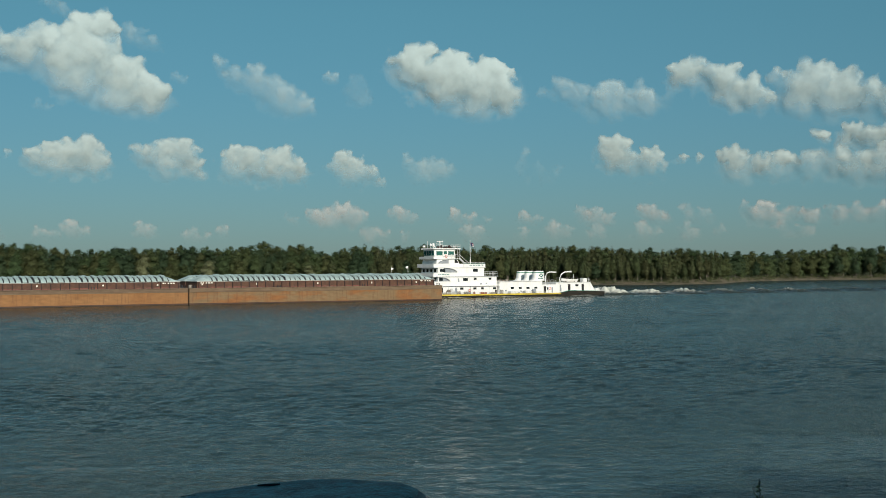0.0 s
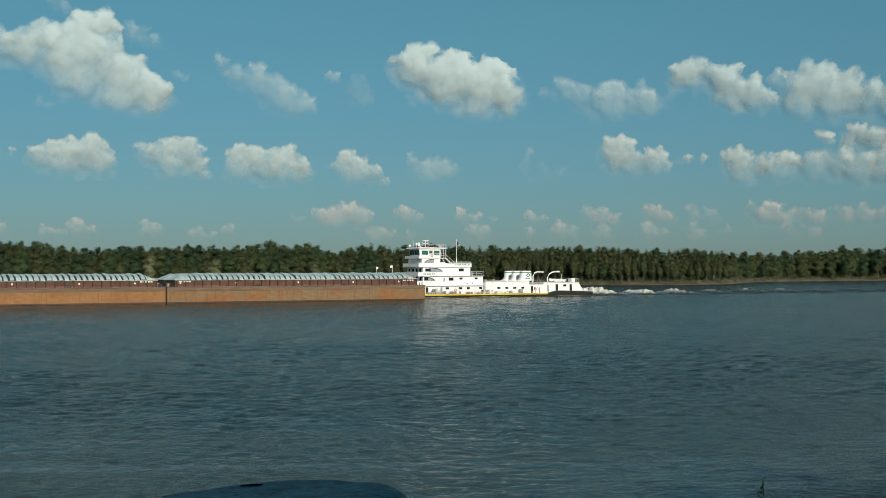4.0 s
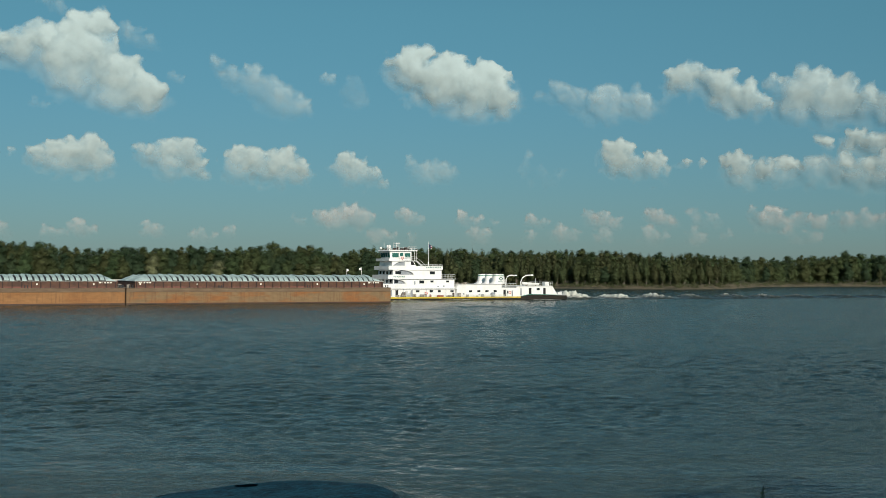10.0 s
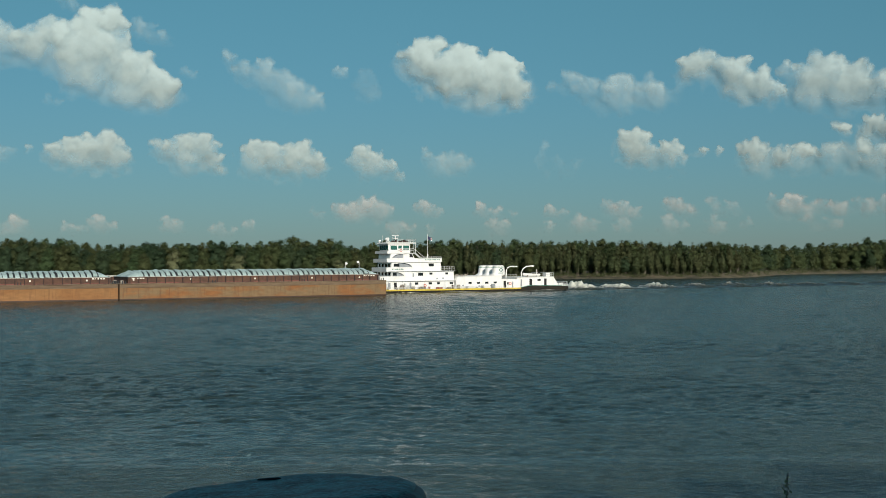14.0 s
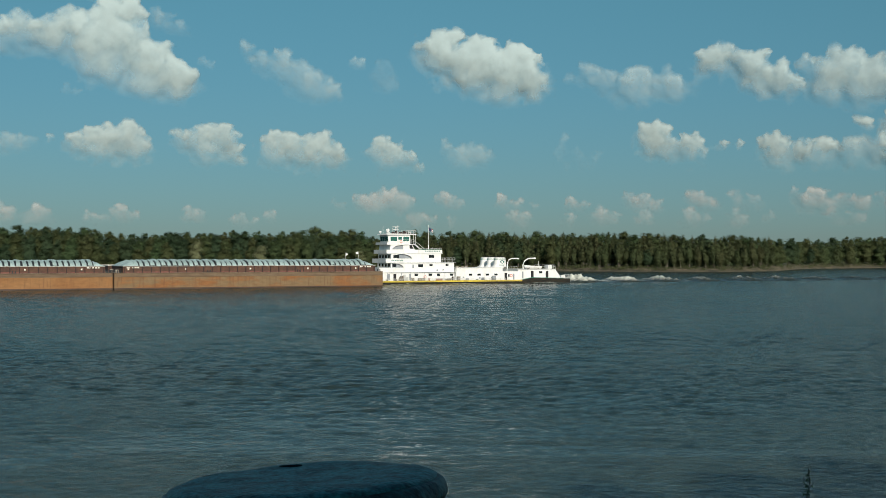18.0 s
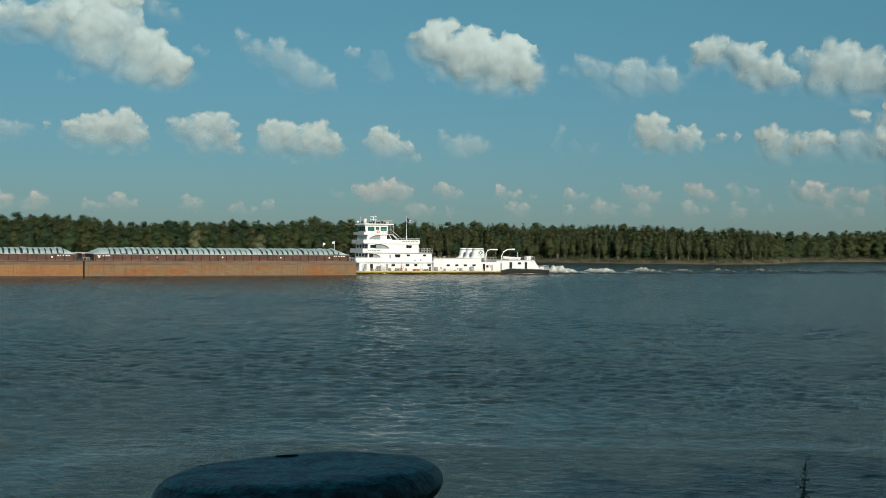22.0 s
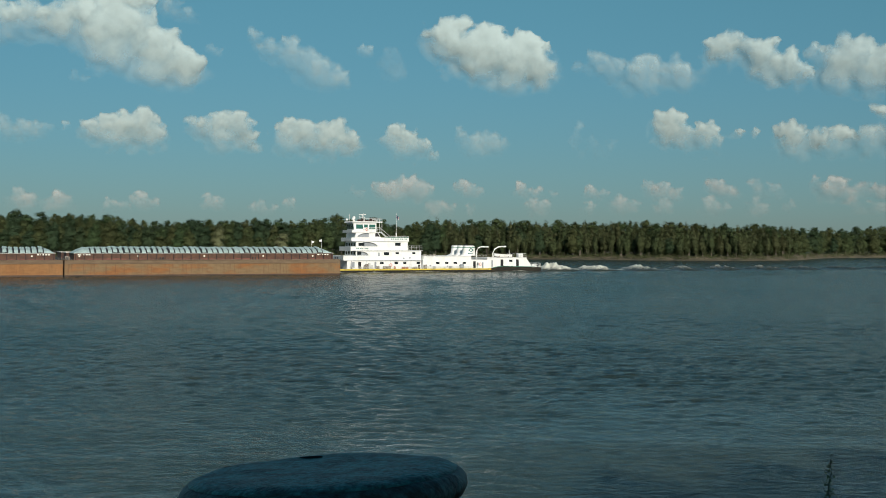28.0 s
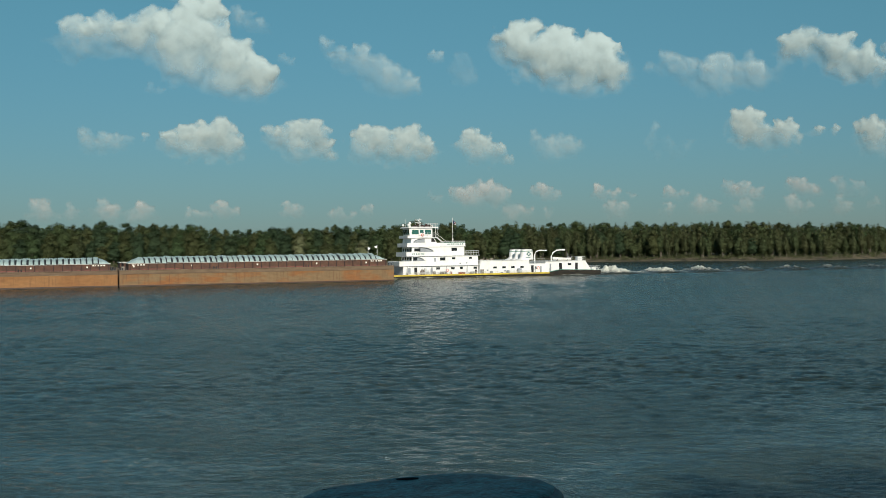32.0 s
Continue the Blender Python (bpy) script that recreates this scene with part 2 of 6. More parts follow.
def water_material():
    """Muddy river: brown body, sky in its gloss, ripples at several sizes, smooth boils between rough patches."""
    m = bpy.data.materials.new("muddy_river_water")
    m.use_nodes = True
    n, l = m.node_tree.nodes, m.node_tree.links
    b = n["Principled BSDF"]
    b.inputs["IOR"].default_value = 1.33
    b.inputs["Specular IOR Level"].default_value = 0.45
    coord = n.new("ShaderNodeTexCoord")

    def noise_at(scale, stretch, detail=3.0, rough=0.55, warp=0.0):
        mp = n.new("ShaderNodeMapping")
        mp.inputs["Scale"].default_value = stretch
        l.new(coord.outputs["Object"], mp.inputs["Vector"])
        t = n.new("ShaderNodeTexNoise")
        t.inputs["Scale"].default_value, t.inputs["Detail"].default_value, t.inputs["Roughness"].default_value = scale, detail, rough
        t.inputs["Distortion"].default_value = warp
        l.new(mp.outputs["Vector"], t.inputs["Vector"])
        return t.outputs["Fac"]

    def ranged(value, a, z, lo, hi):
        r = n.new("ShaderNodeMapRange")
        r.interpolation_type = "SMOOTHSTEP"
        for key, v in (("From Min", a), ("From Max", z), ("To Min", lo), ("To Max", hi)):
            r.inputs[key].default_value = v
        l.new(value, r.inputs["Value"])
        return r.outputs["Result"]

    def maths(op, p, q):
        k = n.new("ShaderNodeMath")
        k.operation = op
        for i, v in enumerate((p, q)):
            if isinstance(v, float):
                k.inputs[i].default_value = v
            else:
                l.new(v, k.inputs[i])
        return k.outputs[0]

    boils = ranged(noise_at(0.045, (0.7, 1.2, 1), 4, 0.6, 1.2), 0.38, 0.60, 0.28, 0.85)
    across = n.new("ShaderNodeSeparateXYZ")
    l.new(coord.outputs["Object"], across.inputs[0])
    windy = ranged(across.outputs["Y"], 42.0, 95.0, 0.0, 1.0)         # more wind in midstream than by the bank
    gusts = ranged(noise_at(0.016, (0.35, 1.0, 1), 4, 0.6, 0.8), 0.36, 0.64, 0.75, 1.2)       # broad cat's-paws
    paws = ranged(noise_at(1.0, (0.42, 0.20, 1), 6, 0.72, 0.15), 0.32, 0.68, 0.20, 1.95)      # and narrow ones
    boils = maths("ADD", maths("MULTIPLY", boils, ranged(windy, 0.0, 1.0, 1.0, 0.1)), maths("MULTIPLY", windy, maths("ADD", maths("MULTIPLY", paws, gusts), 0.22)))
    boils = maths("MULTIPLY", boils, ranged(across.outputs["Y"], 130.0, 300.0, 1.0, 2.1))      # rougher under the far bank
    swell = noise_at(0.24, (0.8, 1.3, 1), 3, 0.5, 0.4)
    runs = noise_at(1.0, (0.55, 0.25, 1), 5, 0.66, 0.2)
    chop = noise_at(1.7, (0.85, 1.25, 1), 5, 0.62, 0.6)
    ripple = noise_at(4.2, (0.8, 1.3, 1), 4, 0.6, 0.4)
    height = maths("ADD", maths("MULTIPLY", swell, ranged(windy, 0.0, 1.0, 0.10, 0.22)),
                   maths("MULTIPLY", maths("ADD", maths("MULTIPLY", chop, 0.27), maths("MULTIPLY", ripple, 0.12)), boils))
    height = maths("ADD", height, maths("MULTIPLY", runs, ranged(windy, 0.0, 1.0, 0.05, 0.72)))
    bu = n.new("ShaderNodeBump")
    bu.inputs["Strength"].default_value, bu.inputs["Distance"].default_value = 1.0, 1.0
    l.new(height, bu.inputs["Height"])
    l.new(bu.outputs["Normal"], b.inputs["Normal"])
    mud = n.new("ShaderNodeValToRGB")
    mud.color_ramp.elements[0].position, mud.color_ramp.elements[1].position = 0.35, 0.68
    mud.color_ramp.elements[0].color, mud.color_ramp.elements[1].color = (0.018, 0.034, 0.031, 1), (0.036, 0.046, 0.038, 1)
    l.new(noise_at(0.02, (0.5, 1.4, 1), 5, 0.6, 0.8), mud.inputs["Fac"])
    l.new(mud.outputs["Color"], b.inputs["Base Color"])
    l.new(ranged(boils, 0.3, 1.0, 0.09, 0.15), b.inputs["Roughness"])
    return m


WATER = water_material()


def ground_material():
    m = material("bank_earth", (0.128, 0.108, 0.066), 0.9, second=(0.052, 0.050, 0.030), scale=0.2, fine=0.25, fine_scale=1.2, bump=0.15, bump_scale=0.8)
    return m


EARTH = ground_material()


def cloud_material(name, colour, through_colour):
    """Lit cloud droplets; mesh opacity thins the edges and stands for shade at the bases."""
    m = bpy.data.materials.new(name)
    m.use_nodes = True
    n, l = m.node_tree.nodes, m.node_tree.links
    n.remove(n["Principled BSDF"])
    opaque = n.new("ShaderNodeAttribute")
    opaque.attribute_name = "cloud_opacity"
    coord = n.new("ShaderNodeTexCoord")
    noise_a = n.new("ShaderNodeTexNoise")
    noise_a.inputs["Scale"].default_value, noise_a.inputs["Detail"].default_value, noise_a.inputs["Roughness"].default_value = 0.03, 6, 0.6
    l.new(coord.outputs["Object"], noise_a.inputs["Vector"])
    shift = n.new("ShaderNodeMapRange")
    shift.inputs["From Min"].default_value, shift.inputs["From Max"].default_value = 0.3, 0.7
    shift.inputs["To Min"].default_value, shift.inputs["To Max"].default_value = 0.94, 1.06
    l.new(noise_a.outputs["Fac"], shift.inputs["Value"])
    total = n.new("ShaderNodeMath")
    total.operation = "MULTIPLY"
    l.new(opaque.outputs["Fac"], total.inputs[0])
    l.new(shift.outputs["Result"], total.inputs[1])
    alpha = n.new("ShaderNodeMapRange")
    alpha.inputs["From Min"].default_value, alpha.inputs["From Max"].default_value = 0.0, 1.0
    l.new(total.outputs[0], alpha.inputs["Value"])
    diffuse = n.new("ShaderNodeBsdfDiffuse")
    diffuse.inputs["Color"].default_value = (*colour, 1)
    glow = n.new("ShaderNodeBsdfTranslucent")
    glow.inputs["Color"].default_value = (*through_colour, 1)
    both = n.new("ShaderNodeMixShader")
    both.inputs[0].default_value = 0.25
    l.new(diffuse.outputs[0], both.inputs[1])
    l.new(glow.outputs[0], both.inputs[2])
    clear = n.new("ShaderNodeBsdfTransparent")
    mix = n.new("ShaderNodeMixShader")
    l.new(alpha.outputs["Result"], mix.inputs[0])
    l.new(clear.outputs[0], mix.inputs[1])
    l.new(both.outputs[0], mix.inputs[2])
    l.new(mix.outputs[0], n["Material Output"].inputs["Surface"])
    return m


CLOUD = cloud_material("cloud_droplets", (0.515, 0.625, 0.63), (0.49, 0.59, 0.61))
# distance haze is put into the colours of the two farther layers
CLOUD_FAR = cloud_material("hazy_cloud_droplets", (0.49, 0.58, 0.575), (0.47, 0.56, 0.56))
CLOUD_LOW = cloud_material("haze_tinted_droplets", (0.54, 0.535, 0.51), (0.50, 0.50, 0.49))


# ---- mesh helpers ----
def mesh_of(name, bm, mat, smooth=False):
    me = bpy.data.meshes.new(name)
    bm.to_mesh(me)
    bm.free()
    me.materials.append(mat)
    if smooth:
        me.shade_smooth()
    return me


def part(name, bm, mat, parent=None, label="", smooth=False):
    """Links a bmesh as one mesh object, under a thing or part where parent is given."""
    ob = new(name, mesh_of(name, bm, mat, smooth))
    ob.parent = parent
    if label:
        tagged(ob, label)
    return ob


def shared(name, me, parent, place):
    ob = new(name, me)
    ob.parent = parent
    ob.location = place
    return ob


def from_arrays(name, verts, faces, mat, parent=None, smooth=False):
    me = bpy.data.meshes.new(name)
    me.from_pydata(verts, [], faces)
    me.materials.append(mat)
    if smooth:
        me.shade_smooth()
    ob = new(name, me)
    ob.parent = parent
    return ob


def box(bm, x0, x1, y0, y1, z0, z1, bevel=0.0):
    r = bmesh.ops.create_cube(bm, size=1.0, matrix=Matrix.LocRotScale(((x0 + x1) / 2, (y0 + y1) / 2, (z0 + z1) / 2), None, (x1 - x0, y1 - y0, z1 - z0)))
    if bevel:
        edges = list({e for v in r["verts"] for e in v.link_edges})
        bmesh.ops.bevel(bm, geom=edges, offset=bevel, segments=1, affect="EDGES")
    return bm


def boxed(*a, **k):
    return box(bmesh.new(), *a, **k)


def prism(outline, y0, y1, bm=None):
    """A plate of the given x, z outline between two y."""
    bm = bm or bmesh.new()
    a = [bm.verts.new((x, y0, z)) for x, z in outline]
    b = [bm.verts.new((x, y1, z)) for x, z in outline]
    bm.faces.new(a)
    bm.faces.new(b[::-1])
    for i in range(len(a)):
        j = (i + 1) % len(a)
        bm.faces.new((a[j], a[i], b[i], b[j]))
    bmesh.ops.recalc_face_normals(bm, faces=bm.faces)
    return bm


def tube(points, radius, sides=6, bm=None, end=None):
    """A round bar along points, tapering to the end radius."""
    bm = bm or bmesh.new()
    pts = [Vector(p) for p in points]
    rings = []
    for i, p in enumerate(pts):
        way = (pts[min(i + 1, len(pts) - 1)] - pts[max(i - 1, 0)]).normalized()
        side = way.cross(Vector((0, 0, 1)) if abs(way.z) < 0.9 else Vector((1, 0, 0))).normalized()
        up = side.cross(way)
        r = radius if end is None else radius + (end - radius) * i / (len(pts) - 1)
        rings.append([bm.verts.new(p + r * (math.cos(k * math.tau / sides) * side + math.sin(k * math.tau / sides) * up)) for k in range(sides)])
    for a, b in zip(rings, rings[1:]):
        for k in range(sides):
            bm.faces.new((a[k], a[(k + 1) % sides], b[(k + 1) % sides], b[k]))
    bm.faces.new(rings[0][::-1])
    bm.faces.new(rings[-1])
    return bm


def lathe(profile, sides=48, bm=None):
    """Turns r, z pairs about the z axis."""
    bm = bm or bmesh.new()
    rings = []
    for r, z in profile:
        if r < 1e-6:
            rings.append([bm.verts.new((0, 0, z))])
        else:
            rings.append([bm.verts.new((r * math.cos(k * math.tau / sides), r * math.sin(k * math.tau / sides), z)) for k in range(sides)])
    for a, b in zip(rings, rings[1:]):
        for k in range(sides):
            j = (k + 1) % sides
            q = [v for v in (a[k % len(a)], a[j % len(a)], b[j % len(b)], b[k % len(b)])]
            q = list(dict.fromkeys(q))
            if len(q) > 2:
                bm.faces.new(q)
    bmesh.ops.recalc_face_normals(bm, faces=bm.faces)
    return bm


def thing(name, label, category, place=(0, 0, 0), group="", kind=""):
    ob = new(name)
    ob.empty_display_size = 0.3
    ob.location = place
    return tagged(ob, label, category, group, kind)


def railing(parent, points, height, posts, name="railing"):
    """Posts and two rails along a line, as one part of its thing."""
    bm = bmesh.new()
    pts = [Vector(p) for p in points]
    for lift in (height, height * 0.55):
        tube([p + Vector((0, 0, lift)) for p in pts], 0.035, 4, bm)
    for a, b in zip(pts, pts[1:]):
        for i in range(posts + 1):
            p = a.lerp(b, i / posts)
            tube([p, p + Vector((0, 0, height))], 0.035, 4, bm)
    return part(name, bm, STEEL, parent)


# ---- the river bed and both banks: one sheet ----
BANK = [(-60, 620), (-25, 575), (-2, 590), (3, 585), (7, 562), (11, 560), (13.2, 590), (14.4, 690), (17, 745), (25, 800), (60, 900)]


def bank_distance(azimuth):
    xs, ys = zip(*BANK)
    return float(np.interp(azimuth, xs, ys))


def ground_height(x, y):
    """Quay at 5.6 m, a slope to the near shore, the bed, the far bank with its mud shelf."""
    if y < 400:
        return float(np.interp(y, [-1e4, 4.6, 8.0, 28.5, 60, 400], [5.63, 5.63, 4.6, -0.05, -4, -5]))
    d = math.hypot(x, y) - bank_distance(math.degrees(math.atan2(x, y)))
    base = float(np.interp(d, [-120, -3, 0, 3, 7, 14, 60, 5000], [-5, -0.4, 0.05, 0.7, 1.3, 2.0, 2.6, 3.0]))
    if -3 < d < 80:
        base += 0.35 * noise.noise((x * 0.05, y * 0.05, 0)) * min(1, max(0, d / 4))
    return base


def build_ground():
    verts, faces = [], []
    ys = [-4600, -1500, -300, -60, -20, -6, 0, 2, 4.6, 6, 8, 14, 20, 25, 28.5, 45, 60, 120, 250, 400]
    polar = [-60, -20, -8, -3, -1, 0, 1.5, 3, 5, 7, 10, 14, 22, 35, 60, 150, 600, 1800, 4000]
    columns = list(np.linspace(-75, -24, 12)) + list(np.linspace(-22, 22, 130)) + list(np.linspace(24, 75, 12))
    width = len(columns)
    for y in ys[:-1]:
        for az in columns:
            x = math.tan(radians(az)) * 400
            x = x * (0.35 + 0.65 * max(0, min(1, y / 400))) if abs(az) < 40 else math.copysign(4600 * (abs(az) - 30) / 45, az)
            verts.append((x, y, ground_height(x, y)))
    for d in polar:
        for az in columns:
            r = bank_distance(az) + d
            x, y = r * math.sin(radians(az)), r * math.cos(radians(az))
            if abs(az) >= 40:
                x = math.copysign(4600 * (abs(az) - 30) / 45, az)
                y = 480 + d
            verts.append((x, y, float(np.interp(d, [-120, -3, 0, 3, 7, 14, 60, 5000], [-5, -0.4, 0.05, 0.7, 1.3, 2.0, 2.6, 3.0]))
                          + (0.5 * noise.noise((x * 0.06, y * 0.06, 0)) + 0.25 * noise.noise((x * 0.4, y * 0.4, 3)) if 0.5 < d < 40 else 0)))
    rows = len(ys) - 1 + len(polar)
    for i in range(rows - 1):
        for j in range(width - 1):
            a = i * width + j
            faces.append((a, a + 1, a + width + 1, a + width))
    ob = from_arrays("ground", verts, faces, EARTH, smooth=True)
    return tagged(ob, "brown muddy river banks with a bare earth shelf", "ground", kind="structure")


build_ground()


def build_water():
    """The river: real waves where it lies near, easing into a flat sheet far off."""
    rng = np.random.default_rng(12)
    rows = 27.5 * np.exp(np.arange(0, 880) * 0.0033)
    cols = np.linspace(0, 1, 600)
    Y, C = np.meshgrid(rows, cols, indexing="ij")
    X = -(0.52 * Y + 30) + C * (0.93 * Y + 60)
    Z = np.zeros_like(X)
    for k in range(80):
        length = 0.45 * (2.8 / 0.45) ** rng.random()
        a = rng.normal(0.12, 0.50)
        kx, ky = math.sin(a) * math.tau / length, math.cos(a) * math.tau / length
        amp = 0.0064 * length ** 0.2 * np.clip(0.55 + (Y - 38) / 50, 0.5, 1.35) * min(1.0, (1.6 / length) ** 0.7)
        patch = 0.5 + 0.5 * np.sin(X * rng.normal(0, 0.10) + Y * rng.normal(0, 0.14) + rng.uniform(0, 6.3))
        s = np.sin(kx * X + ky * Y + rng.uniform(0, 6.3) + 1.2 * np.sin(0.31 * X * rng.random() + 0.4 * Y * rng.random()))
        spacing = np.maximum(0.0033 * Y, (0.93 * Y + 60) / 600)
        Z += amp * patch * (np.exp(0.8 * s) - 1.26) * np.clip(length / spacing / 2.5 - 0.5, 0, 1)
    for k in range(26):                           # the longer waves of midstream
        length = rng.uniform(2.5, 7.0)
        a = rng.normal(0.1, 0.7)
        s = np.sin(math.sin(a) * math.tau / length * X + math.cos(a) * math.tau / length * Y + rng.uniform(0, 6.3) + 0.8 * np.sin(0.2 * X * rng.random() + 0.25 * Y * rng.random()))
        patch = 0.5 + 0.5 * np.sin(X * rng.normal(0, 0.06) + Y * rng.normal(0, 0.09) + rng.uniform(0, 6.3))
        Z += 0.0035 * length * patch * s * np.clip((Y - 80) / 140, 0, 1) * np.clip(length / (0.0033 * Y) / 2.5 - 0.5, 0, 1)
    calm = 0.5 + 0.5 * np.sin(X * 0.045 + 1.3 * np.sin(Y * 0.06)) * np.sin(Y * 0.075 + 1.1 * np.sin(X * 0.04))
    Z *= (0.55 + 0.6 * calm) * np.clip((480 - Y) / 150, 0, 1)
    n, m = X.shape
    verts = np.stack([X, Y, Z], 2).reshape(-1, 3).tolist()
    faces = [(i * m + j, i * m + j + 1, (i + 1) * m + j + 1, (i + 1) * m + j) for i in range(n - 1) for j in range(m - 1)]
    # the flat rest of the sheet
    y0, y1 = float(rows[0]), float(rows[-1])
    w0, w1, e0, e1 = 0.41 * y0 + 30, 0.41 * y1 + 30, 0.52 * y0 + 30, 0.52 * y1 + 30
    k = len(verts)
    verts += [(-4400, 5, 0), (4400, 5, 0), (4400, y0, 0), (w0, y0, 0), (-e0, y0, 0), (-4400, y0, 0),
              (-4400, y1, 0), (-e1, y1, 0), (w1, y1, 0), (4400, y1, 0), (4400, 1600, 0), (-4400, 1600, 0)]
    faces += [(k, k + 1, k + 2, k + 3, k + 4, k + 5), (k + 5, k + 4, k + 7, k + 6), (k + 3, k + 2, k + 9, k + 8), (k + 6, k + 7, k + 8, k + 9, k + 10, k + 11)]
    return from_arrays("water", verts, faces, WATER, smooth=True)


water = build_water()
tagged(water, "broad grey-brown rippled river reflecting the blue sky", "river", kind="structure")


# ---- trees ----
def leaf_cloud(lobes, count, size, seed, heart=None, loose=0.4):
    """Small leaf clumps in the outer shells of lobes (x, y, z, rx, rz), turned outwards from lobe and crown."""
    rng = np.random.default_rng(seed)
    lob = np.array(lobes, float)
    weight = lob[:, 3] * lob[:, 4]
    pick = rng.choice(len(lob), count, p=weight / weight.sum())
    way = rng.normal(size=(count, 3))
    way /= np.linalg.norm(way, axis=1)[:, None]
    way[:, 2] = np.where(way[:, 2] < -0.75, -way[:, 2], way[:, 2])
    depth = 1 - 0.20 * rng.random(count) ** 2 + 0.10 * rng.normal(size=count)
    radius = np.stack([lob[pick, 3], lob[pick, 3], lob[pick, 4]], 1)
    spot = lob[pick, :3] + way * radius
    for k in range(7):                            # uneven boughs, in smooth waves of several sizes
        wave_way = rng.normal(size=3) * (0.7 + 0.45 * k)
        depth += 0.055 * np.sin(spot @ wave_way + rng.uniform(0, 6.3))
    centre = lob[pick, :3] + way * radius * depth[:, None]
    normal = way + loose * rng.normal(size=(count, 3))
    if heart is not None:
        out = centre - np.array(heart)
        out /= np.linalg.norm(out, axis=1)[:, None] + 1e-6
        normal = normal * 0.45 + out * 0.8 + np.array((0, 0, 0.15))
    normal /= np.linalg.norm(normal, axis=1)[:, None]
    side = np.cross(normal, rng.normal(size=(count, 3)))
    side /= np.linalg.norm(side, axis=1)[:, None]
    other = np.cross(normal, side)
    s = size * (0.55 + 0.9 * rng.random(count))[:, None]
    k = (0.55 + 0.5 * rng.random(count))[:, None]
    verts = np.stack([centre - side * s, centre - other * s * k + normal * s * 0.25, centre + side * s, centre + other * s * k + normal * s * 0.25], 1).reshape(-1, 3)
    return verts, [(4 * i, 4 * i + 1, 4 * i + 2, 4 * i + 3) for i in range(count)]


def tree(kind, seed, height, mat, label):
    """A tapered trunk with limbs, and a crown of leaf clumps in uneven lobes."""
    rng = random.Random(seed)
    name = "willow_tree" if kind == "willow" else "cottonwood_tree"
    top = thing(name, label, "tree", group="trees on the far bank")
    bm = bmesh.new()
    lobes = []
    if kind == "willow":
        # upright stems that fan out from the foot, each with a feathery plume
        stems = rng.randint(4, 6)
        for s in range(stems):
            a = s * math.tau / stems + rng.uniform(-0.5, 0.5)
            out = rng.uniform(0.5, 2.3)
            tall = height * (1.0 if s == 0 else rng.uniform(0.62, 0.95))
            dx, dy = out * math.cos(a), out * math.sin(a)
            if s == 0:
                dx, dy = dx * 0.4, dy * 0.4
            line = [(dx * 0.15, dy * 0.15, -0.6), (dx * 0.4, dy * 0.4, tall * 0.3), (dx * 0.8, dy * 0.8, tall * 0.65), (dx, dy, tall * 0.97)]
            tube(line, rng.uniform(0.12, 0.19), 5, bm, 0.02)
            low = rng.uniform(0.12, 0.34)
            for i in range(4):                    # a tall pointed plume
                f = low + (0.93 - low) * (i + 0.5) / 4
                wide = (0.85, 1.35, 1.4, 0.95)[i] * rng.uniform(0.8, 1.2)
                lobes.append((dx * f + rng.uniform(-0.25, 0.25), dy * f + rng.uniform(-0.25, 0.25), tall * f, wide, tall * (0.93 - low) * (0.22 if i < 3 else 0.17)))
            for i in range(7):                    # loose sprays
                f, b = rng.uniform(low - 0.1, 0.92), rng.uniform(0, math.tau)
                r = rng.uniform(0.5, 1.3) * (1.2 - f)
                lobes.append((dx * f + r * math.cos(b), dy * f + r * math.sin(b), tall * f + 0.3, rng.uniform(0.25, 0.45), rng.uniform(0.7, 1.5)))
        lobes.sort(key=lambda q: -q[3] * q[4])
        solid, count, size, heart = stems * 4, 7600, 0.145, (0, 0, height * 0.45)
    else:
        lean = rng.uniform(-0.8, 0.8)
        tube([(0, 0, -0.6), (0.1, 0, height * 0.25), (lean * 0.5, 0, height * 0.55), (lean, 0, height * 0.88)], 0.26, 6, bm, 0.03)
        low = rng.uniform(0.06, 0.24)
        full = rng.uniform(2.7, 3.7)
        apex = rng.uniform(0.42, 0.68)            # where the crown is widest
        count_l = rng.randint(8, 12)
        for i in range(count_l):
            f = low + (0.92 - low) * (i + rng.random()) / count_l
            g = (f - low) / (1 - low)
            spread = full * (math.sin(math.pi / 2 * min(1, (g + 0.12) / apex)) if g < apex else math.sqrt(max(0.02, 1 - ((g - apex) / (1.02 - apex)) ** 2)))
            a, q = i * 2.4 + rng.uniform(-0.6, 0.6), rng.uniform(0.30, 0.58)
            x, y, r = lean * f + spread * q * math.cos(a), spread * q * math.sin(a), rng.uniform(1.5, 2.3) * (1.15 - 0.4 * g)
            lobes.append((x, y, f * height, r, r * rng.uniform(0.8, 1.1)))
            tube([(lean * f * 0.6, 0, f * height - 2.2), (x * 0.6, y * 0.6, f * height - 0.9), (x, y, f * height)], 0.08, 4, bm, 0.02)
        lobes.append((lean * 0.5, 0, height * 0.55, full * 0.62, height * 0.30))
        lobes.append((lean, 0, height * 0.93, 0.8, height * 0.06))
        solid = len(lobes)
        count, size, heart = 8500, 0.155, (lean * 0.5, 0, height * 0.48)
    part("trunk", bm, BARK, top)
    verts, faces = leaf_cloud(lobes, count, size, seed, heart, 0.42)
    verts = verts.tolist()
    ball = bmesh.new()
    bmesh.ops.create_icosphere(ball, subdivisions=1, radius=0.64)
    shape = [v.co.copy() for v in ball.verts]
    rims = [[v.index for v in f.verts] for f in ball.faces]
    ball.free()
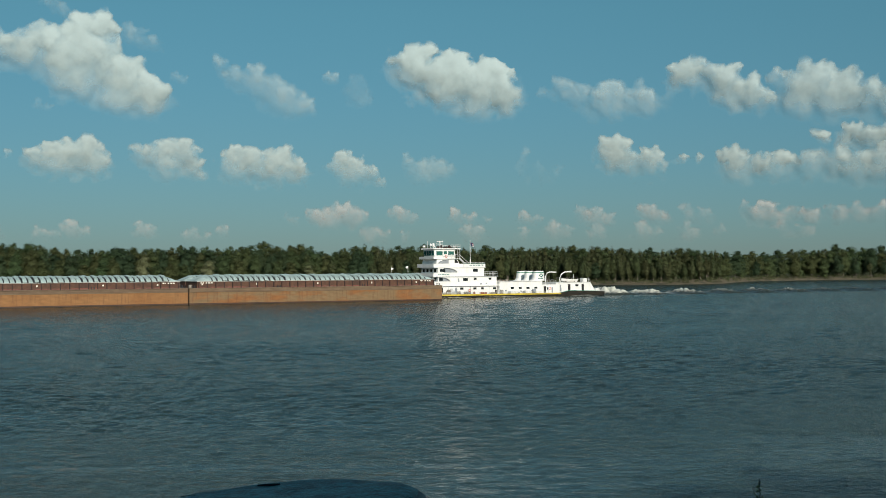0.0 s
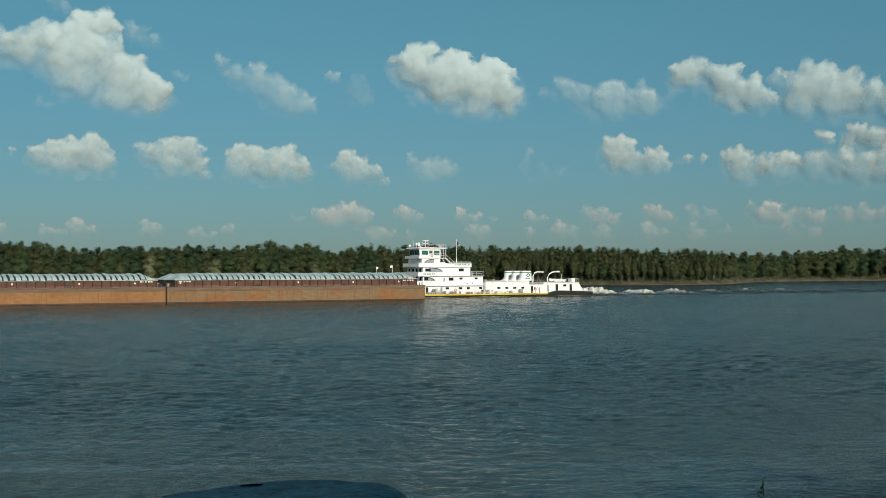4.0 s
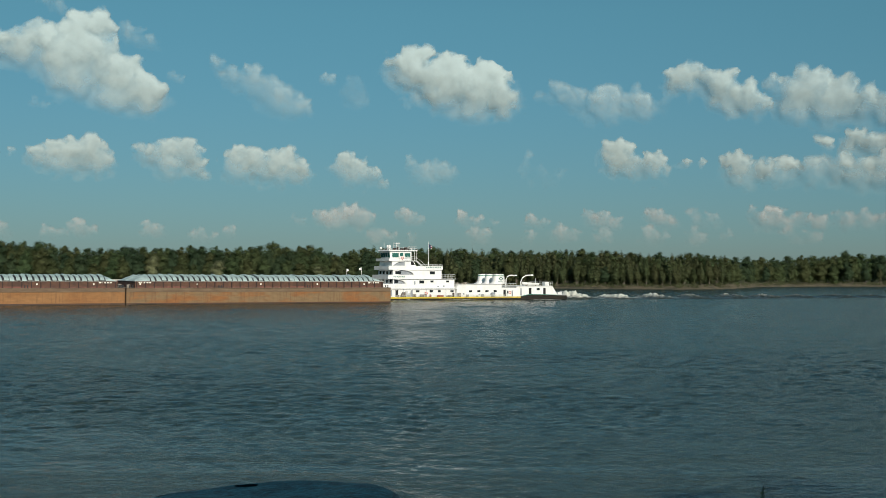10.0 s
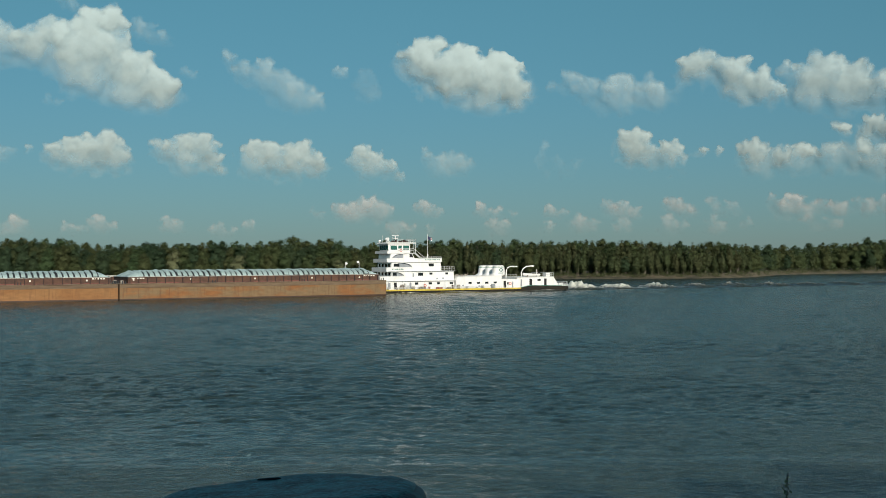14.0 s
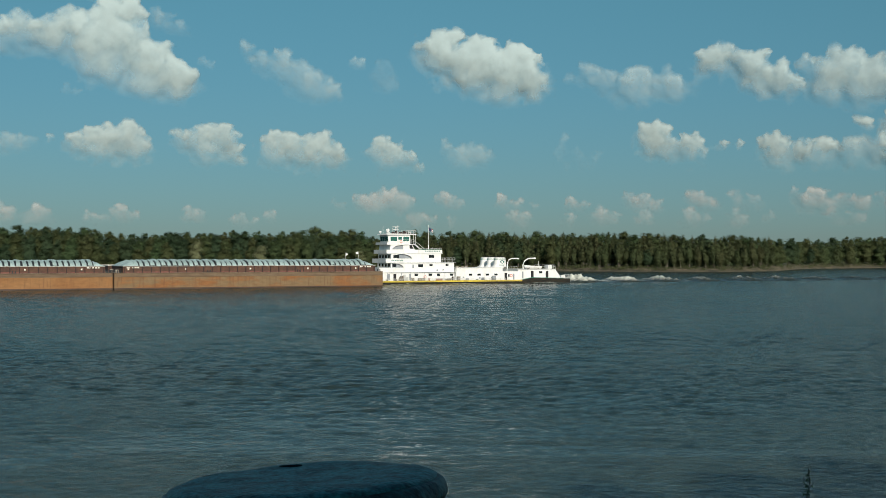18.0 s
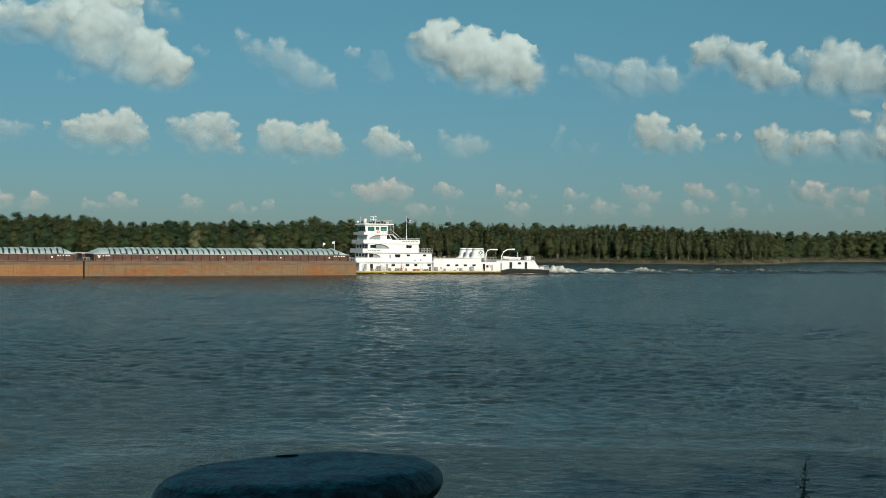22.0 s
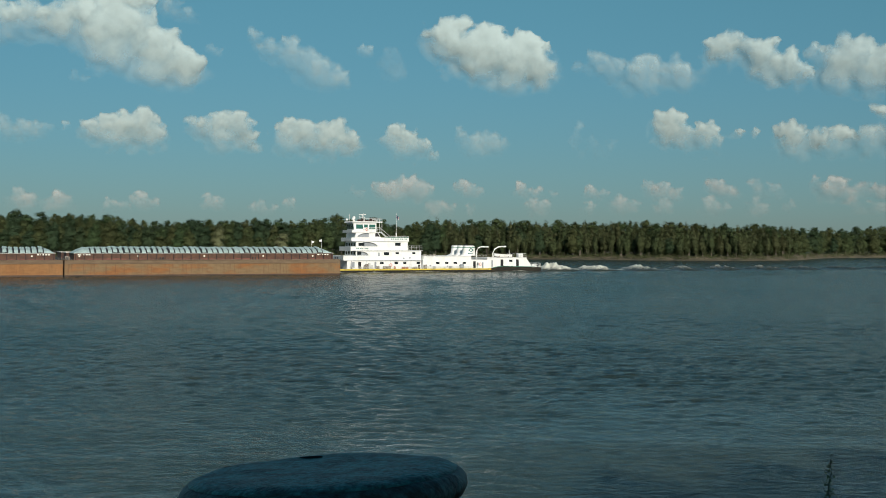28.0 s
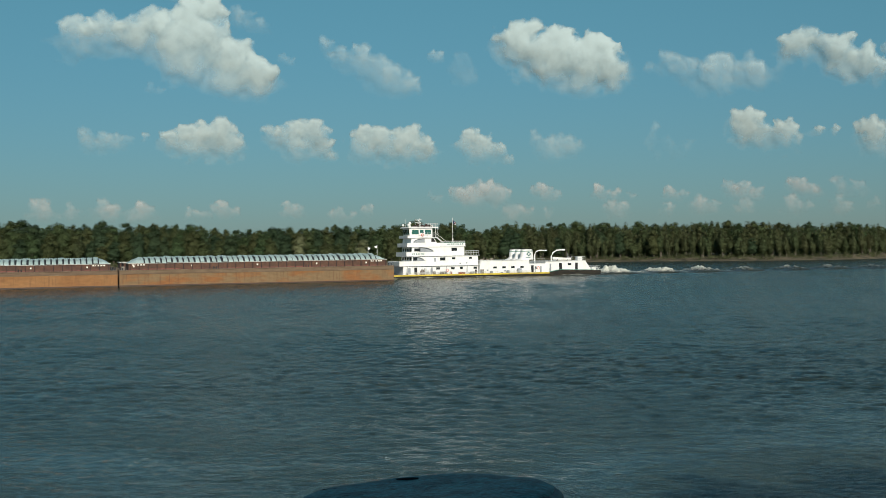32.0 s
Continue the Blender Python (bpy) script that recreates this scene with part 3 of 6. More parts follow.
    for x, y, z, rx, rz in lobes[:solid]:
        k = len(verts)
        for c in shape:
            g = 1 + 0.35 * noise.noise(c * 2.2 + Vector((x, y, z)))
            verts.append((x + c.x * rx * g, y + c.y * rx * g, z + c.z * rz * g))
        faces += [[k + i for i in f] for f in rims]
    from_arrays("crown", verts, faces, mat, top)
    return top


def plant_far_bank():
    rng = random.Random(5)
    willows = [tree("willow", 100 + i, 16.0, WILLOW, "slender brown-green willow at the water's edge") for i in range(9)]
    cottons = [tree("round", 200 + i, 16.0, (LEAF, OLIVE, DEEP)[i % 3], ("green cottonwood on the far bank", "olive-green broadleaf tree on the far bank", "dark blue-green tree on the far bank")[i % 3]) for i in range(12)]
    pale = tree("round", 300, 16.0, PALE, "pale grey-green willow among darker trees")
    # skyline: degrees across, height over eye level in thousandths of the distance
    az_top, el_top = zip(*SKYLINE)
    used = set()

    def put(model, az, d, height, wide=1.0):
        r = bank_distance(az) + d
        x, y = r * math.sin(radians(az)), r * math.cos(radians(az))
        z = float(np.interp(d, [0, 3, 7, 14, 60, 5000], [0.05, 0.7, 1.3, 2.0, 2.6, 3.0]))
        k = height / 16.0
        w = wide * rng.uniform(0.85, 1.15) * (0.35 + 0.65 * k)
        m = Matrix.LocRotScale((x, y, z), Euler((0, 0, rng.uniform(0, math.tau))), (w, w, k))
        if model not in used:
            used.add(model)
            model.matrix_basis = m
        else:
            copy_thing(model, m @ Matrix.Diagonal((1 / model.scale.x, 1 / model.scale.y, 1 / model.scale.z, 1)))

    def reach(az, d):
        r = bank_distance(az) + d
        return float(np.interp(az, az_top, el_top)) / 1000 * r + 6.9 - 2.2

    az = -27.5
    while az < 21.5:                      # the row at the water
        zone = -2.5 < az < 13.4
        d = rng.uniform(8, 14)
        model = rng.choice(willows if rng.random() < (0.88 if zone else 0.12) else cottons)
        put(model, az, d, reach(az, d) * (rng.uniform(0.52, 0.9) if zone else rng.uniform(0.45, 0.85)), 1.25)
        az += rng.uniform(0.24, 0.42) if zone else rng.uniform(0.40, 0.72)
    az = -27.5
    while az < 21.5:                      # the second row
        d = rng.uniform(16, 24)
        zone = -2.5 < az < 13.0
        put(rng.choice(willows if zone and rng.random() < 0.8 else cottons), az, d, reach(az, d) * rng.uniform(0.74, 0.98), 1.4 if zone else 1.3)
        az += rng.uniform(0.26, 0.42) if zone else rng.uniform(0.38, 0.62)
    az = -27.5
    while az < 21.5:                      # the skyline row
        d = rng.uniform(28, 44)
        zone = -2.5 < az < 13.0
        put(rng.choice(willows if zone and rng.random() < 0.6 else cottons), az, d, reach(az, d) * rng.uniform(0.92, 1.03), 1.5 if zone else 1.4)
        az += rng.uniform(0.30, 0.46) if zone else rng.uniform(0.40, 0.62)
    for az, d, f in ((-12.2, 4.5, 0.80), (-9.4, 4.5, 0.66), (-5.0, 5, 0.5)):
        put(pale, az, d, reach(az, d) * f, 1.35)
    # the woods behind, one joined mass of foliage
    lobes = []
    for i in range(420):
        a = -28 + 50 * i / 419
        d = rng.uniform(50, 75)
        r = bank_distance(a) + d
        hgt = 0.9 * reach(a, d)
        for f in (0.2, 0.5, 0.78):
            lobes.append((r * math.sin(radians(a)), r * math.cos(radians(a)), 2.5 + hgt * f * rng.uniform(0.80, 0.97), 2.6, hgt * 0.15))
    verts, faces = leaf_cloud(lobes, 80000, 0.42, 77, None, 0.9)
    woods = from_arrays("far_woods", verts.tolist(), faces, LEAF)
    tagged(woods, "dense dark green woods behind the bank trees", "woods", kind="stuff")
    # the undergrowth between the trunks
    lobes = []
    for i in range(900):
        a = rng.uniform(-28, 22)
        r = bank_distance(a) + rng.uniform(13, 30)
        lobes.append((r * math.sin(radians(a)), r * math.cos(radians(a)), rng.uniform(2.2, 5.0), rng.uniform(1.0, 2.0), rng.uniform(0.8, 2.0)))
    verts, faces = leaf_cloud(lobes, 48000, 0.3, 79, None, 0.9)
    under = from_arrays("undergrowth", verts.tolist(), faces, LEAF)
    tagged(under, "shaded green undergrowth between the bank trees", "undergrowth", kind="stuff")
    # low scrub along the shelf
    lobes = []
    for i in range(1500):
        a = rng.uniform(-27, 21)
        d = rng.uniform(2.6, 13)
        r = bank_distance(a) + d
        lobes.append((r * math.sin(radians(a)), r * math.cos(radians(a)), 0.5 + 0.11 * d, rng.uniform(0.5, 1.7), rng.uniform(0.3, 0.5 + 0.12 * d)))
    verts, faces = leaf_cloud(lobes, 56000, 0.19, 78, None, 0.9)
    scrub = from_arrays("bank_scrub", verts.tolist(), faces, WILLOW)
    tagged(scrub, "low brown-green scrub along the muddy bank", "scrub", kind="stuff")

    # bleached logs stranded along the shelf
    for i in range(90):
        a = rng.uniform(5.5, 17.5) if i < 55 else rng.uniform(-3, 6.5)
        r = bank_distance(a) + rng.uniform(1.5, 6.0)
        x, y = r * math.sin(radians(a)), r * math.cos(radians(a))
        long, turn = rng.uniform(1.2, 4.5), rng.gauss(0, 0.35)
        lift = rng.uniform(0.1, 0.7)
        log = tube([(-long / 2, 0, 0), (0, rng.uniform(-0.2, 0.2), 0.08), (long / 2, 0, lift)], rng.uniform(0.08, 0.17), 6, None, 0.05)
        ob = part("driftwood_log", log, DRIFT)
        ob.location, ob.rotation_euler = (x, y, float(np.interp(r - bank_distance(a), [0, 3, 7], [0.05, 0.7, 1.3])) + 0.15), (0, 0, turn)
        tagged(ob, "bleached driftwood log stranded on the muddy bank", "driftwood", "logs on the far bank")


SKYLINE = [(-40, 25), (-24, 25), (-19.8, 24), (-17.7, 23.6), (-16.2, 21.8), (-14.4, 18.0), (-12.5, 19.2), (-10.2, 20.6), (-8.0, 19.5), (-7.2, 23.8), (-6.6, 20.0), (-5.1, 21.2),
           (-4.3, 15.5), (-3.2, 17.5), (-2.6, 21.5), (0.4, 19.8), (3.0, 19.0), (6.0, 19.2), (9.0, 16.8), (11.8, 16.7), (14.0, 13.8), (16.2, 14.2), (17.6, 15.0), (18.1, 18.8), (18.7, 15.8), (19.5, 15.3), (30, 16), (40, 16)]
plant_far_bank()


# ---- clouds ----
DRIFTING = []


def lattice(u, v, seed):
    """Smooth value noise on a unit lattice."""
    i, j = np.floor(u).astype(int), np.floor(v).astype(int)
    f, g = u - i, v - j
    f, g = f * f * f * (f * (6 * f - 15) + 10), g * g * g * (g * (6 * g - 15) + 10)

    def corner(a, b):
        h = np.sin((a * 127.1 + b * 311.7 + seed * 74.7)) * 43758.5453
        return h - np.floor(h)
    return (corner(i, j) * (1 - f) + corner(i + 1, j) * f) * (1 - g) + (corner(i, j + 1) * (1 - f) + corner(i + 1, j + 1) * f) * g


def soft(u, v, seed, octaves):
    """Smooth noise of several sizes between 0 and 1."""
    total, weight, amp = np.zeros(u.shape), 0.0, 1.0
    for k in range(octaves):
        c, s = math.cos(0.7 * k), math.sin(0.7 * k)
        total += amp * lattice((c * u - s * v) * 2.0 ** k + 17.3 * k, (s * u + c * v) * 2.0 ** k - 9.1 * k, seed + k)
        weight += amp
        amp *= 0.52
    return total / weight


def cloud(distance, drift, mat, az, el, lobes, density=1.0, seed=0, label="white sunlit fair-weather cumulus cloud"):
    """A heap of cloud: lobes (across, up, radius, depth) in degrees about az, el. It bulges towards its middle, its
    underside slopes back to read darker, opacity drops there in place of shade, and edges thin out with little cloud
    behind."""
    rng = random.Random(seed)
    heaps = []
    for u, v, r, k in lobes:
        heaps.append((u, v, 0.80 * r, k))
        for i in range(4):
            a, q = rng.uniform(-0.3, math.pi + 0.3), r * rng.uniform(0.3, 0.55)
            heaps.append((u + 0.8 * r * math.cos(a), v + 0.75 * r * math.sin(a), q, 0.75 * k))
    size = float(np.mean([h[2] for h in lobes])) * 1.12
    u0, u1 = min(h[0] - 2.8 * h[2] for h in heaps), max(h[0] + 2.8 * h[2] for h in heaps)
    v0, v1 = min(h[1] - 2.4 * h[2] for h in heaps), max(h[1] + 1.8 * h[2] for h in heaps)
    step = 0.04
    us, vs = np.arange(u0, u1, step), np.arange(v0, v1, step)
    U, V = np.meshgrid(us, vs)
    wu, wv = soft(U / size * 1.3, V / size * 1.3, seed + 50, 5) - 0.5, soft(U / size * 1.3, V / size * 1.3, seed + 90, 5) - 0.5
    Uw, Vw = U + 0.85 * size * wu, V + 0.75 * size * wv
    field, lift, swell, haze = np.zeros(U.shape), np.zeros(U.shape), np.zeros(U.shape), np.zeros(U.shape)
    near, level = np.full(U.shape, 1e-6), np.zeros(U.shape)
    for u, v, r, w in heaps:
        dv = (Vw - v) * np.where(Vw < v, 0.8, 1.2)
        d = ((Uw - u) ** 2 + dv ** 2) / (r * r)
        g = w * np.exp(-1.5 * d)
        field += g
        lift += g * np.clip((Vw - v) / r, -1.5, 1.5)
        swell += (r * np.sqrt(np.clip(1 - d / 1.6, 0, 1))) ** 5
    for u, v, r, k in lobes:                      # the grey skirt under and beside each heap
        haze += k * np.exp(-((Uw - u + 0.1 * r) / (1.35 * r)) ** 2 - ((Vw - v + 0.25 * r) / (1.05 * r)) ** 2)
        g = np.exp(-((U - u) / (1.2 * r)) ** 2 - ((V - v) / (3.0 * r)) ** 2) + 1e-9
        near += g
        level += g * v
    level /= near
    lift = lift / np.maximum(field, 1e-4)
    grain = soft(U / size * 1.7, V / size * 1.7, seed, 5) - 0.5
    deep = np.clip(np.minimum(field, 1.4) + 0.5 * grain - 0.21, 0, 1.6) ** 1.25
    # the last term tilts the underside back, so the base reads darker
    front = 0.50 * swell ** 0.2 + 0.10 * size * grain + 0.26 * np.clip(V - level - 0.1 * size, -2.5 * size, 0)
    for k in range(22):
        pad = np.pad(front, 1, mode="edge")
        front = (4 * front + pad[:-2, 1:-1] + pad[2:, 1:-1] + pad[1:-1, :-2] + pad[1:-1, 2:]) / 8
    back = front - 0.15 * size - 0.5 * size * np.clip(deep, 0, 1)
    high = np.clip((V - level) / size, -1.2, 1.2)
    head = np.clip(0.60 + 0.22 * lift + 0.34 * high + 0.50 * grain, 0.26, 0.95)         # opacity falls below the heads, standing in for their shaded bases
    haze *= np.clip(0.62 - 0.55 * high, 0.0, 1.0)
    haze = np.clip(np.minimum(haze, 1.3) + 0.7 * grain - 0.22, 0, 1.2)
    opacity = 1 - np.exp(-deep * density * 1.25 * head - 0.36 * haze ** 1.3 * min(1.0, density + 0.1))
    for side in (U - u0, u1 - U, V - v0, v1 - V):
        opacity *= np.clip(side / (0.8 * size), 0, 1) ** 2
    keep = opacity > 0.004
    s = distance * radians(1)
    index, verts, values = {}, [], []
    for side, depth in ((0, front), (1, back)):
        for i, j in zip(*np.nonzero(keep)):
            rim = i in (0, len(vs) - 1) or j in (0, len(us) - 1) or not (keep[i - 1, j] and keep[i + 1, j] and keep[i, j - 1] and keep[i, j + 1])
            if side and rim:
                index[side, i, j] = index[0, i, j]
                continue
            index[side, i, j] = len(verts)
            verts.append((U[i, j] * s, -depth[i, j] * s, V[i, j] * s))
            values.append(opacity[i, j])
    faces = []
    for side in (0, 1):
        for i in range(len(vs) - 1):
            for j in range(len(us) - 1):
                q = [index.get((side, *p)) for p in ((i, j), (i, j + 1), (i + 1, j + 1), (i + 1, j))]
                if None not in q:
                    faces.append(q if side == 0 else q[::-1])
    ob = from_arrays("cloud", verts, faces, mat, smooth=True)
    at = ob.data.attributes.new("cloud_opacity", "FLOAT", "POINT")
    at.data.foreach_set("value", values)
    tagged(ob, label, "cloud", "clouds")
    a, e = radians(az), radians(el)
    place = Vector((distance * math.sin(a), distance * math.cos(a), distance * math.tan(e) + 6.9))
    DRIFTING.append((ob, place, Vector((drift * math.cos(a), -drift * math.sin(a), 0)), -az))
    return ob


def build_clouds():
    """Places are for 13 s; the drift is in metres each second along the wind."""
    high, mid, low = (2400.0, -2.62, CLOUD), (3700.0, -2.05, CLOUD_FAR), (4650.0, -0.9, CLOUD_LOW)
    grey, faint = "thin grey wisp of cloud with soft edges", "small distant cream-coloured cloud low over the woods"
    cloud(*high, -15.50, 9.17, [(-4.98, 0.41, 0.89, 0.6), (-3.86, 0.54, 0.81, 0.7), (-2.73, 0.67, 0.76, 0.8), (-1.81, 0.99, 0.71, 0.8), (-2.27, 0.18, 0.63, 0.5), (-0.89, 0.55, 0.76, 0.7), (-0.19, 1.17, 0.71, 0.9), (0.16, 1.67, 0.56, 1), (0.75, 1.55, 0.61, 1), (1.11, 1.3, 0.46, 1), (0.05, 0.19, 0.89, 0.8), (1.0, 0.32, 0.81, 1), (-0.88, -0.56, 0.71, 0.6), (-0.18, -0.8, 0.76, 0.6), (1.36, -0.55, 0.81, 1), (1.95, -0.3, 0.66, 1), (2.2, -1.17, 0.81, 0.9), (1.36, -1.54, 0.71, 0.7), (3.04, -1.16, 0.61, 1), (3.28, -1.53, 0.46, 0.8), (2.68, -1.79, 0.56, 0.8), (-0.65, -0.19, 0.76, 0.5)], 1.6, 1)
    cloud(*high, -16.57, 11.42, [(-0.29, 0.22, 0.35, 1), (0.29, -0.22, 0.3, 1)], 0.16, 2, grey)
    cloud(*high, -13.11, 10.26, [(-0.56, 0.34, 0.35, 1), (-0.08, -0.03, 0.46, 1), (0.64, -0.32, 0.35, 1)], 0.16, 3, grey)
    cloud(*high, -11.46, 8.52, [(-0.16, 0.09, 0.23, 1), (0.16, -0.09, 0.23, 0.8)], 0.12, 4, grey)
    cloud(*high, -7.68, 8.27, [(-1.98, 0.99, 0.35, 1), (-1.36, 0.37, 0.46, 1), (-0.5, 0.63, 0.46, 1), (-0.0, 0.13, 0.71, 1), (0.62, -0.49, 0.66, 1), (1.37, -0.78, 0.56, 1), (1.88, -0.86, 0.35, 1)], 0.26, 5, grey)
    cloud(*high, -4.77, 8.61, [(-0.16, 0.04, 0.23, 1), (0.16, -0.04, 0.25, 1)], 0.22, 6, grey)
    cloud(*high, -3.49, 7.99, [(-0.19, 0.31, 0.56, 1), (0.19, -0.31, 0.41, 1)], 0.06, 7, grey)
    cloud(*high, 0.83, 8.65, [(-2.5, 0.77, 0.61, 1), (-1.87, 1.02, 0.56, 1), (-1.36, 1.15, 0.35, 1), (-1.99, 0.28, 0.71, 0.8), (-1.1, 0.16, 0.81, 1), (-0.47, 0.41, 0.71, 1), (-0.09, 0.71, 0.41, 1), (0.16, -0.08, 0.91, 1), (1.05, 0.17, 0.61, 1), (1.55, 0.13, 0.66, 1), (1.93, 0.05, 0.56, 1), (1.05, -0.57, 0.86, 1), (2.06, -0.69, 0.71, 1), (2.19, -1.19, 0.51, 0.8), (-0.47, -0.7, 0.71, 0.6), (0.8, -1.2, 0.61, 0.6), (-0.97, -0.46, 0.61, 0.5)], 1.9, 8)
    cloud(*high, 7.37, 7.78, [(-2.71, 0.12, 0.25, 0.7), (-2.09, 0.57, 0.3, 0.6), (-1.71, 0.32, 0.46, 0.8), (-1.09, 0.08, 0.56, 0.9), (-0.09, -0.04, 0.66, 1), (0.78, -0.04, 0.61, 1), (1.65, -0.03, 0.56, 1), (2.02, -0.41, 0.51, 1), (2.88, -0.03, 0.35, 0.6), (0.29, -0.54, 0.61, 0.7)], 0.29, 9, grey)
    cloud(*high, 12.57, 8.22, [(-1.96, 0.4, 0.46, 0.9), (-1.35, 0.7, 0.46, 1), (-1.59, 0.28, 0.51, 1), (-0.62, 0.53, 0.46, 1), (-0.13, 0.16, 0.56, 0.9), (0.47, 0.46, 0.35, 1), (0.47, -0.21, 0.66, 1), (1.19, -0.08, 0.46, 0.7), (1.31, -0.7, 0.66, 1), (1.91, -0.83, 0.35, 0.7), (0.23, -0.71, 0.51, 0.6)], 1.0, 10)
    cloud(*high, 17.61, 7.78, [(-2.78, 0.37, 0.56, 0.6), (-1.96, 0.25, 0.66, 0.6), (-1.26, 0.75, 0.56, 1), (-0.79, 0.68, 0.46, 1), (-1.26, 0.0, 0.81, 0.7), (-0.1, 0.38, 0.46, 1), (0.24, 0.44, 0.51, 1), (0.13, -0.24, 0.66, 1), (-0.67, -0.49, 0.76, 0.7), (-1.95, -0.62, 0.66, 0.5), (0.93, -0.36, 0.71, 0.7), (1.95, -0.48, 0.86, 0.8), (3.06, -0.22, 0.91, 0.9), (4.16, -0.47, 0.76, 0.8)], 0.85, 11)
    cloud(*high, -17.18, 7.16, [(-0.23, 0.07, 0.25, 1), (0.23, -0.07, 0.2, 1)], 0.07, 12, grey)
    cloud(*mid, -15.87, 5.11, [(-1.54, -0.01, 0.41, 0.5), (-1.07, -0.08, 0.51, 0.8), (-0.38, 0.17, 0.46, 1), (0.09, 0.25, 0.46, 1), (0.56, 0.08, 0.71, 1), (0.86, 0.38, 0.46, 1), (1.27, 0.18, 0.41, 1), (1.27, -0.37, 0.56, 0.8), (-0.26, -0.43, 0.61, 0.6), (1.74, -0.07, 0.25, 0.5), (-2.45, -0.09, 0.25, 0.35)], 1.0, 13)
    cloud(*mid, -11.22, 5.03, [(-1.54, 0.22, 0.41, 0.7), (-0.87, 0.18, 0.56, 0.8), (-0.14, 0.36, 0.51, 1), (0.35, 0.61, 0.41, 1), (0.54, 0.19, 0.56, 1), (0.84, -0.39, 0.41, 1), (1.21, -0.77, 0.25, 0.7), (-0.38, -0.4, 0.56, 0.6)], 0.9, 14)
    cloud(*mid, -7.37, 4.89, [(-1.66, 0.34, 0.35, 0.8), (-1.29, 0.44, 0.35, 1), (-0.8, 0.34, 0.51, 1), (-0.3, -0.11, 0.66, 0.8), (-1.29, -0.24, 0.61, 0.6), (0.45, 0.27, 0.46, 1), (1.07, 0.15, 0.51, 1), (1.45, -0.23, 0.46, 1), (0.7, -0.36, 0.66, 0.7), (1.7, -0.6, 0.3, 0.6)], 1.0, 15)
    cloud(*mid, -3.33, 4.61, [(-0.7, 0.49, 0.35, 1), (-0.33, 0.44, 0.41, 1), (0.05, 0.12, 0.41, 1), (0.69, -0.18, 0.35, 0.9), (-0.07, -0.31, 0.56, 0.6), (1.19, -0.61, 0.3, 0.7), (-0.83, 0.06, 0.41, 0.5)], 0.8, 16)
    cloud(*mid, -0.30, 4.70, [(-0.71, 0.41, 0.25, 0.9), (-0.46, 0.11, 0.35, 1), (0.3, -0.01, 0.46, 1), (0.94, -0.13, 0.46, 1), (-0.07, -0.39, 0.46, 0.6)], 0.22, 17, grey)
    cloud(*mid, 4.72, 4.65, [(-0.42, 0.57, 0.3, 1), (-0.29, -0.19, 0.66, 0.4), (0.71, -0.38, 0.56, 0.4)], 0.17, 18, grey)
    cloud(*mid, 9.39, 5.11, [(-1.6, 0.5, 0.35, 0.9), (-1.23, 0.55, 0.41, 1), (-0.85, 0.3, 0.51, 1), (-0.73, -0.25, 0.56, 0.9), (-1.35, -0.13, 0.51, 0.6), (0.14, -0.05, 0.35, 0.9), (0.63, 0.01, 0.41, 1), (1.85, -0.19, 0.25, 0.9), (0.51, -0.5, 0.61, 0.5), (2.58, -0.24, 0.2, 0.8)], 1.05, 19)
    cloud(*mid, 16.13, 4.83, [(-3.07, 0.1, 0.35, 1), (-2.71, 0.18, 0.41, 1), (-2.35, -0.2, 0.51, 1), (-1.52, -0.07, 0.41, 0.7), (-0.7, 0.12, 0.35, 1), (-0.46, -0.06, 0.41, 1), (-1.16, -0.44, 0.66, 0.6), (0.48, -0.31, 0.61, 0.6), (-2.59, -0.57, 0.56, 0.5), (1.4, -0.05, 0.66, 0.7), (2.32, -0.3, 0.76, 0.7), (0.82, 0.95, 0.35, 1), (1.16, 0.83, 0.3, 1), (3.45, -0.16, 0.86, 0.8), (4.56, -0.03, 0.86, 0.8)], 1.05, 20)
    cloud(*mid, 19.08, 5.68, [(-0.87, 0.24, 0.41, 1), (-0.42, 0.11, 0.51, 1), (-1.1, -0.22, 0.35, 0.7), (0.04, -0.13, 0.56, 1), (0.71, 0.12, 0.51, 1), (1.6, -0.12, 0.61, 0.8)], 0.8, 21)
    cloud(*mid, -19.75, 4.96, [(-0.04, -0.0, 0.51, 1), (-0.82, 0.05, 0.51, 0.8), (0.86, -0.05, 0.35, 0.5)], 0.31, 22, grey)
    cloud(*low, -18.93, 1.86, [(0.31, 0.08, 0.47, 1), (-0.31, -0.08, 0.41, 0.6)], 0.3, 100, faint)
    cloud(*low, -15.17, 1.89, [(-0.26, 0.07, 0.38, 1), (0.26, -0.07, 0.27, 0.6)], 0.4, 101, faint)
    cloud(*low, -16.40, 1.70, [(-0.32, 0.05, 0.34, 0.7), (0.32, -0.05, 0.27, 0.5)], 0.37, 102, faint)
    cloud(*low, -12.15, 1.86, [(-0.23, 0.06, 0.38, 1), (0.23, -0.06, 0.27, 0.6)], 0.33, 103, faint)
    cloud(*low, -10.00, 1.62, [(-0.28, 0.06, 0.34, 0.9), (0.28, -0.06, 0.27, 0.6)], 0.3, 104, faint)
    cloud(*low, -8.89, 1.79, [(0.00, 0.0, 0.34, 0.6)], 0.4, 105, faint)
    cloud(*low, -4.00, 2.50, [(-1.00, 0.02, 0.31, 0.7), (-0.58, 0.02, 0.38, 1), (0.06, 0.22, 0.45, 1), (0.53, 0.12, 0.51, 1), (1.17, -0.15, 0.41, 0.9), (-0.17, -0.23, 0.47, 0.6)], 0.37, 106, faint)
